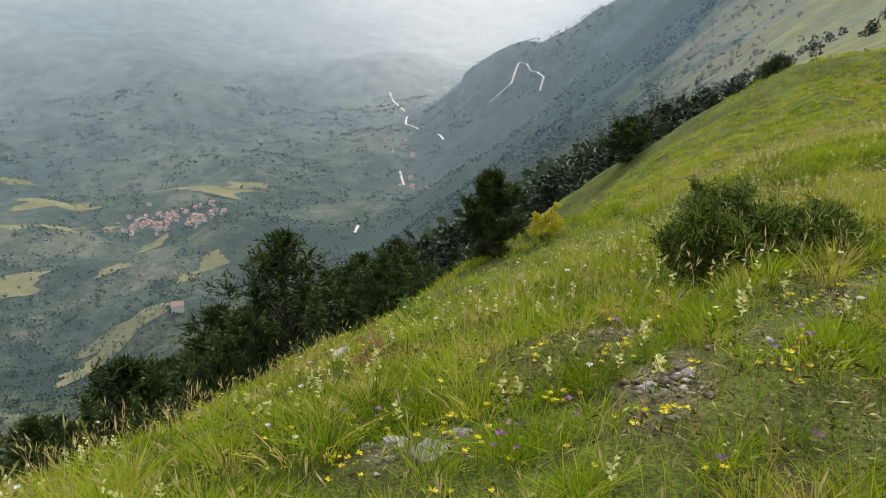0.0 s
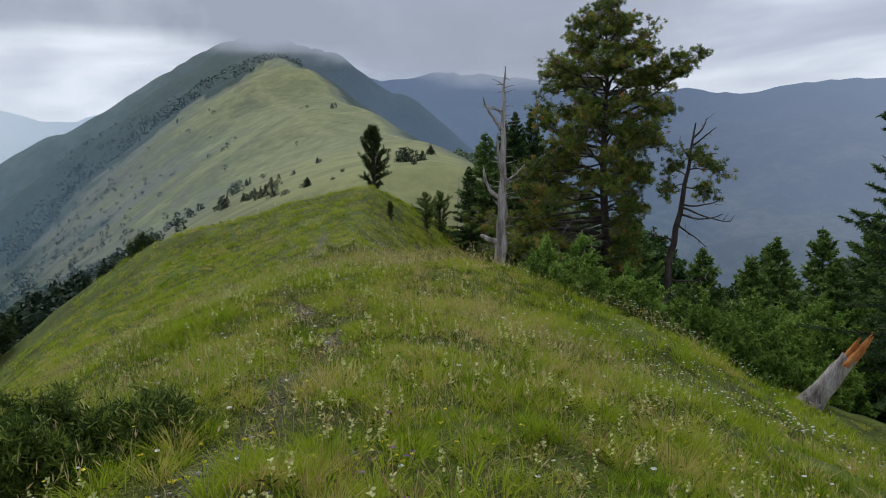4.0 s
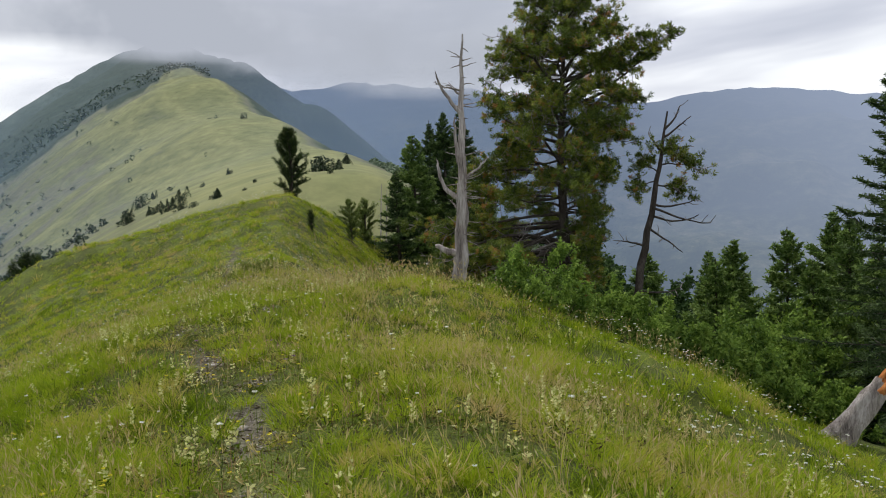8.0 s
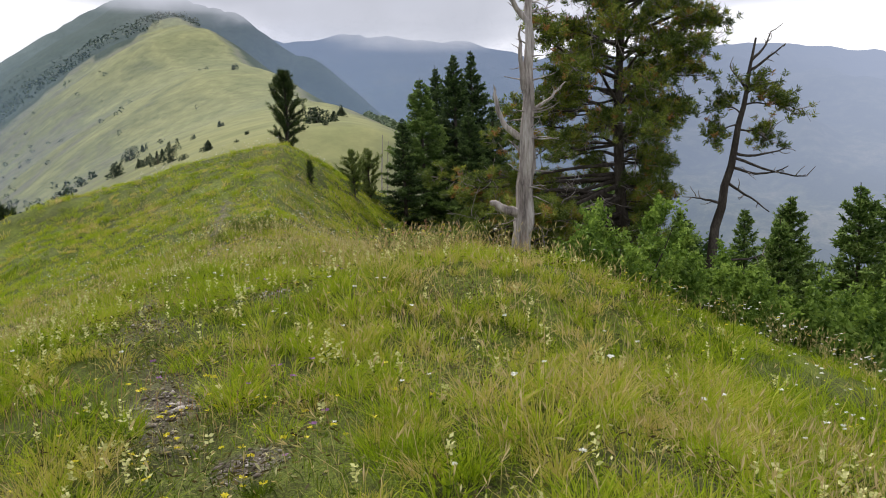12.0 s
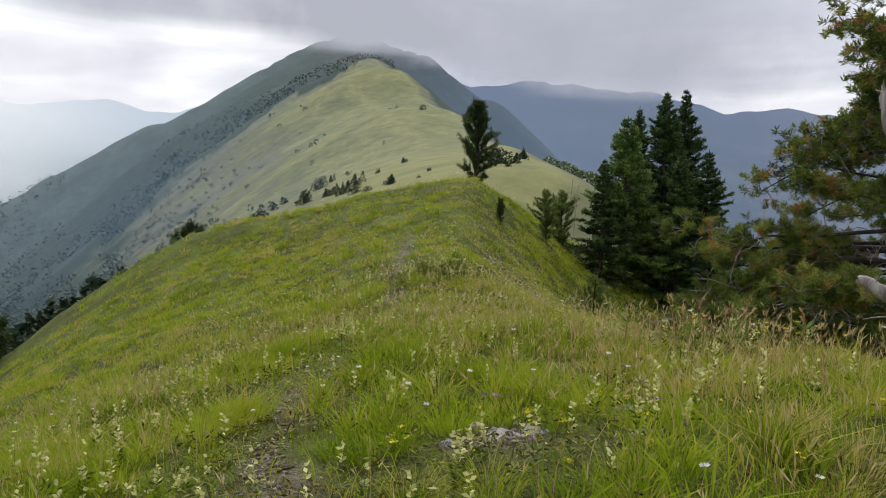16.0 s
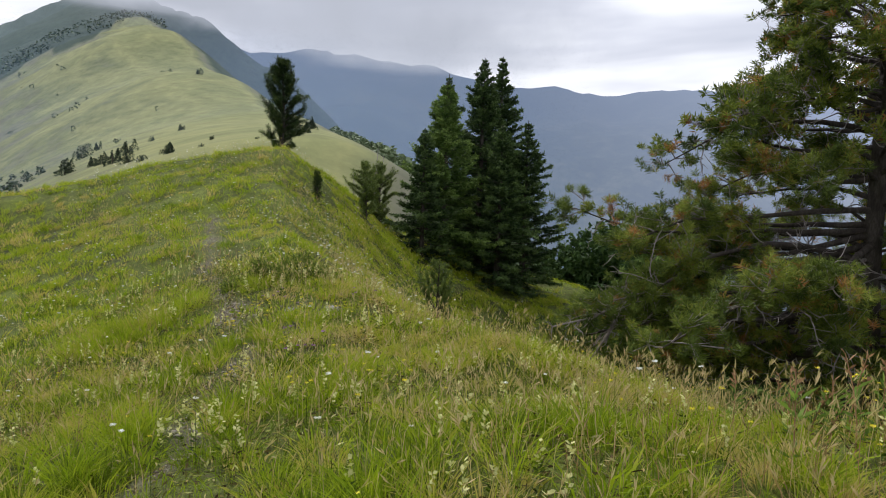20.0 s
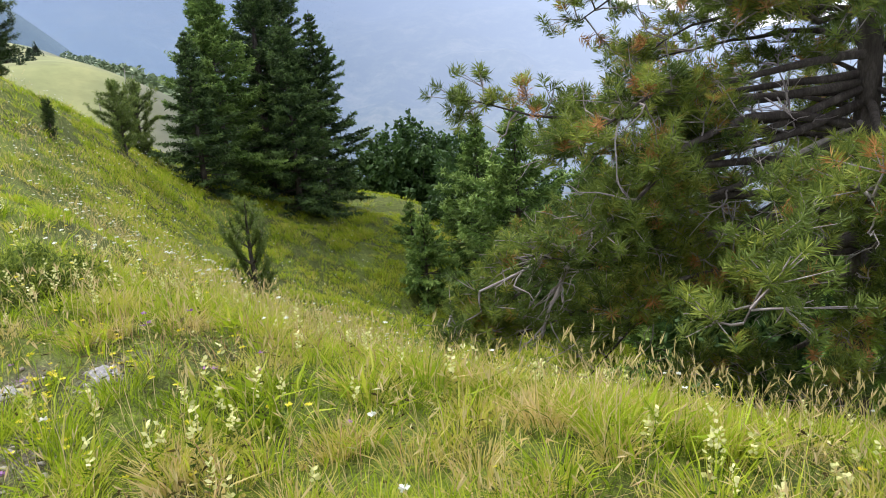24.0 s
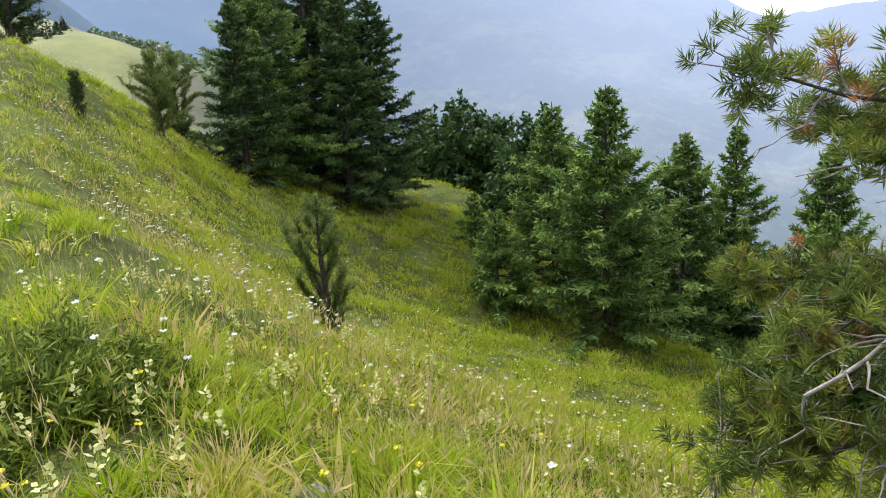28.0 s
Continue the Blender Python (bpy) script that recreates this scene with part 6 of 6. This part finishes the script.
def tuft_blades(cx, cy, count, tall, spread, width, rng):
    """Fountains of fine blades that rise and bend outwards from each tuft's heart."""
    n = len(cx)
    k = np.repeat(np.arange(n), count)
    m = len(k)
    a = rng.uniform(0, 6.283, m)
    r = spread[k] * np.sqrt(rng.uniform(0, 1, m))
    x, y = cx[k] + r * np.cos(a) * 0.55, cy[k] + r * np.sin(a) * 0.55
    z = height(x, y) - 0.012
    t = tall[k] * rng.uniform(0.5, 1.1, m)
    out = np.stack((np.cos(a) + rng.normal(0, 0.35, m), np.sin(a) + rng.normal(0, 0.35, m), np.zeros(m)), 1)
    b = rng.uniform(0, 6.283, m)
    side = np.stack((np.cos(b), np.sin(b), np.zeros(m)), 1) * (width / 2 * rng.uniform(0.6, 1.4, m))[:, None]
    bend = (t * (0.22 + 0.75 * r / np.maximum(spread[k], 1e-3)) * rng.uniform(0.5, 1.2, m))[:, None]
    base = np.stack((x, y, z), 1)
    up = np.array((0, 0, 1.0))
    mid = base + up * (t * 0.5)[:, None] + out * bend * 0.3
    tip = base + up * (t * rng.uniform(0.7, 1.0, m))[:, None] + out * bend
    v = np.stack((base, mid + side, tip, mid - side), 1).reshape(-1, 3)
    i = np.arange(m)[:, None] * 4
    return v, np.concatenate((i, i + 1, i + 2, i + 3), 1), k


def build_grass():
    rng = np.random.default_rng(10)
    # name, tufts, blades in each, stretch of the ridge, width of a blade, height, heart
    zones = [("meadow_grass", 3900, 120, -0.5, 29, -3.6, 3.6, 0.0056, 0.27, 0.16), ("side_grass", 2800, 52, 8, 36, 3.2, 10, 0.0095, 0.28, 0.2), ("slope_grass", 6000, 36, -2, 52, -11, 4, 0.012, 0.25, 0.22), ("far_grass", 4600, 18, 24, 62, -16, 16, 0.024, 0.24, 0.34), ("hollow_grass", 4600, 32, 28, 50, 1.5, 15, 0.017, 0.24, 0.3), ("edge_grass", 3400, 30, -6, 42, -19, -4, 0.015, 0.25, 0.3)]
    for name, n, count, s0, s1, w0, w1, width, tall, heart in zones:
        x, y = scatter(rng, n, s0, s1, w0, w1)
        lush = 0.75 + 0.35 * ripple(x, y, 3.4, 42) + 0.15 * ripple(x, y, 1.1, 48)
        keep = rng.uniform(0, 1, n) < np.clip(lush + 0.3, 0.35, 1) * (1 - 0.97 * bareness(x, y)) * (1 - 0.85 * herb_patch(x, y)) * clear_of_bushes(x, y)
        keep &= (track_distance(x, y) > 0.16) | (rng.uniform(0, 1, n) < 0.25)
        x, y, lush = x[keep], y[keep], lush[keep]
        n = len(x)
        s, w = x * AX[0] + y * AX[1], x * RX[0] + y * RX[1]
        dry = 0.16 * np.exp(-((w - 1.7) / 1.5) ** 2) * (s > 8) * (s < 34) + 0.15 * np.clip(ripple(x, y, 3.6, 47), 0, 2)
        moist = np.clip((w - 1.0) / 2, 0, 1) * np.clip((s - 27) / 4, 0, 1)
        dry = dry * (1 - moist)
        # three kinds of tuft: dull sward, fresh bright cushions, and dry straw
        kind = rng.uniform(0, 1, n)
        fresh = kind < np.clip(0.42 + 0.27 * ripple(x, y, 2.6, 43) + 0.3 * moist, 0.08, 0.9)
        straw = ~fresh & (kind > 1.0 - 0.14 * (1 - moist) - 2.0 * dry)
        hue = np.where(fresh, rng.normal(0.38, 0.06, n), np.where(straw, rng.normal(0.60, 0.09, n), rng.normal(0.23, 0.08, n) + 0.10 * ripple(x, y, 5.0, 49)))
        hue = np.clip(hue + 0.05 * (s > 22) + 0.06 * moist + 0.3 * dry, 0, 0.8)
        size = np.where(fresh, rng.uniform(0.8, 1.3, n), rng.uniform(0.5, 1.15, n))
        v, f, k = tuft_blades(x, y, count, tall * np.clip(lush, 0.55, 1.2) * size, heart * rng.uniform(0.6, 1.4, n), width, rng)
        me = mesh_arrays(name, v, f, [M_GRASS])
        att = me.attributes.new("hue", "FLOAT", "POINT")
        att.data.foreach_set("value", np.repeat(hue[k], 4).astype(np.float32))
        tagged(new(name, me), "long green summer grass in uneven tufts on the ridge", "grass", kind="stuff")
    # short blades between the tufts
    n = 100000
    x, y = scatter(rng, n, -0.5, 32, -5, 5)
    keep = rng.uniform(0, 1, n) < 1 - 0.9 * bareness(x, y)
    x, y = x[keep], y[keep]
    v, f = long_blades(x, y, rng.uniform(0.07, 0.2, len(x)), np.full(len(x), 0.006), rng, 0.9)
    me = mesh_arrays("short_grass", v, f, [M_GRASS])
    att = me.attributes.new("hue", "FLOAT", "POINT")
    att.data.foreach_set("value", np.repeat(np.clip(0.2 + 0.2 * ripple(x, y, 2.2, 44), 0, 0.6), 4).astype(np.float32))
    tagged(new("short_grass", me), "short mixed grass between the tufts", "grass", kind="stuff")
    # low herbs, dry leaves and litter
    n = 260000
    x, y = scatter(rng, n, 0, 31, -4.0, 4.2)
    patch = 0.12 + 0.9 * herb_patch(x, y)
    keep = rng.uniform(0, 1, n) < np.clip(patch, 0.08, 1)
    x, y = x[keep], y[keep]
    n = len(x)
    b = np.stack((x, y, height(x, y) + rng.uniform(0.0, 0.13, n) * (1 - 0.85 * bareness(x, y))), 1)
    w = rng.normal(size=(n, 3))
    w[:, 2] = np.abs(w[:, 2]) * 0.6
    v, f = blades(b, w, rng.uniform(0.02, 0.065, n), rng.uniform(0.006, 0.015, n), rng, droop=0.1)
    tagged(new("low_herbs", mesh_arrays("low_herbs", v, f, [M_HERB])), "low brownish herbs and dry litter among the grass", "herbs", kind="stuff")


build_grass()


def build_stalks():
    rng = np.random.default_rng(11)
    n = 62000
    x, y = scatter(rng, n, 0, 46, -7, 7)
    s, w = x * AX[0] + y * AX[1], x * RX[0] + y * RX[1]
    dry = 0.25 + 0.5 * ripple(x, y, 5.0, 51) + 0.8 * np.exp(-((w - 1.6) / 1.7) ** 2) * (s > 8) + 0.25 * (s > 20) * (s < 28) - 0.2 * (s > 30)
    keep = rng.uniform(0, 1, n) < np.clip(dry, 0.06, 1) * (1 - bareness(x, y)) * 0.75
    x, y = x[keep], y[keep]
    n = len(x)
    tall = rng.uniform(0.25, 0.5, n)
    v, t = long_blades(x, y, tall, np.full(n, 0.0032), rng, 0.35)
    tip = v.reshape(-1, 4, 3)[:, 2]
    hw = unit(tip - v.reshape(-1, 4, 3)[:, 1])
    hv, hf = blades(np.repeat(tip - hw * 0.02, 3, 0), np.repeat(hw, 3, 0) + rng.normal(size=(n * 3, 3)) * 0.16, rng.uniform(0.04, 0.085, n * 3), 0.0065, rng)
    tagged(new("grass_stalks", mesh_arrays("grass_stalks", v, t, [M_STRAW])), "thin straw-coloured grass stalks", "grass", kind="stuff")
    tagged(new("grass_heads", mesh_arrays("grass_heads", hv, hf, [M_STRAW])), "feathery straw-coloured grass seed heads", "grass", kind="stuff")
    # reddish heads in patches
    n = 16000
    x, y = scatter(rng, n, 3, 34, -4, 4.5)
    keep = (ripple(x, y, 2.4, 52) > 0.7) | (np.hypot(x - 13.0, y - 15.0) < 1.6)
    x, y = x[keep], y[keep]
    v, t = long_blades(x, y, rng.uniform(0.2, 0.38, len(x)), np.full(len(x), 0.004), rng, 0.4)
    tagged(new("reddish_grass", mesh_arrays("reddish_grass", v, t, [M_PINK])), "reddish-brown dry grass in patches", "grass", kind="stuff")


build_stalks()


def flower_heads(x, y, up, size, petals, rng, flat=True):
    n = len(x)
    c = np.stack((x, y, height(x, y) + up), 1)
    a = np.tile(np.arange(petals) * 6.283 / petals, n) + np.repeat(rng.uniform(0, 6.28, n), petals)
    w = np.stack((np.cos(a), np.sin(a), np.full(len(a), 0.25) + rng.normal(0, 0.15, len(a))), 1)
    return blades(np.repeat(c, petals, 0), w, np.repeat(size, petals), np.repeat(size, petals) * 0.7, rng, mid=0.6)


def build_flowers():
    rng = np.random.default_rng(12)
    sets = []
    n = 14000
    x, y = scatter(rng, n, 2, 50, -7, 10)
    s, w = x * AX[0] + y * AX[1], x * RX[0] + y * RX[1]
    many = 0.06 + 0.9 * np.exp(-((s - 15.0) / 5) ** 2 - ((w - 5.6) / 1.8) ** 2) + 0.5 * np.exp(-((s - 38) / 5) ** 2 - ((w - 1.2) / 2.0) ** 2) + 0.12 * (s > 28)
    k = rng.uniform(0, 1, n) < many
    sets.append(("white_flowers", x[k], y[k], np.where(s[k] > 30, 0.022, 0.017), 8, M_WHITE, "small white daisies and umbels scattered in the grass", (0.26, 0.44)))
    n = 9000
    x, y = scatter(rng, n, 2, 45, -6, 10)
    s = x * AX[0] + y * AX[1]
    k = rng.uniform(0, 1, n) < np.clip(0.12 + 0.4 * ripple(x, y, 4, 61) + 0.35 * (s > 27), 0.03, 1)
    sets.append(("yellow_flowers", x[k], y[k], 0.013, 6, M_YELLOW, "small yellow flowers scattered in the grass", (0.22, 0.4)))
    n = 1500
    q = rng.integers(0, len(BARE), n)
    x, y = np.array(BARE)[q, 0] + rng.normal(0, 0.42, n), np.array(BARE)[q, 1] + rng.normal(0, 0.42, n)
    k = ripple(x, y, 0.6, 66) > 0.35
    sets.append(("stonecrop", x[k], y[k], 0.02, 6, M_YELLOW, "cushions of yellow stonecrop beside the bare stones", (0.03, 0.09)))
    n = 420
    q = rng.integers(0, len(BARE), n)
    x, y = np.array(BARE)[q, 0] + rng.normal(0.3, 0.4, n), np.array(BARE)[q, 1] + rng.normal(-0.3, 0.4, n)
    k = ripple(x, y, 0.8, 67) > 0.6
    x, y = x[k], y[k]
    n = 2 * len(x)
    sets.append(("purple_flowers", x[:n // 2], y[:n // 2], 0.02, 5, M_PURPLE, "small purple thyme and clover flowers", (0.06, 0.2)))
    for name, x, y, size, petals, mat, label, (lo, hi) in sets:
        up = rng.uniform(lo, hi, len(x))
        head = flower_heads(x, y, up, size * rng.uniform(0.7, 1.3, len(x)), petals, rng)
        sv, st = blades(np.stack((x, y, height(x, y)), 1), np.tile((0.0, 0, 1), (len(x), 1)), up, 0.004, rng)
        v, f = join([head, (sv, st)])
        idx = np.concatenate((np.zeros(len(head[1])), np.ones(len(st))))
        tagged(new(name, mesh_arrays(name, v, f, [mat, M_GRASS], idx)), label, "flowers", kind="stuff")
    # pale spikes of small cream flowers on leafy stems
    n = 5600
    x, y = scatter(rng, n, 1, 33, -5, 4.6)
    k = rng.uniform(0, 1, n) < np.clip(0.22 + 0.5 * ripple(x, y, 2.4, 62), 0.05, 1)
    x, y = x[k], y[k]
    n = len(x)
    tall = rng.uniform(0.15, 0.34, n)
    m = 30
    u = rng.uniform(0.1, 1, (n, m))
    c = np.stack((np.repeat(x, m), np.repeat(y, m), np.repeat(height(x, y), m) + (np.repeat(tall, m) * u.ravel())), 1)
    a = rng.uniform(0, 6.28, n * m)
    w = np.stack((np.cos(a), np.sin(a), rng.uniform(0.1, 0.9, n * m)), 1)
    low = u.ravel() < 0.55
    v, f = blades(c, w, np.where(low, 0.04, 0.026) * rng.uniform(0.7, 1.3, n * m), np.where(low, 0.011, 0.018), rng)
    tagged(new("cream_flower_spikes", mesh_arrays("cream_flower_spikes", v, f, [M_CREAM, M_GRASS], low.astype(int))), "pale cream flower spikes on leafy stems", "flowers", kind="stuff")


build_flowers()
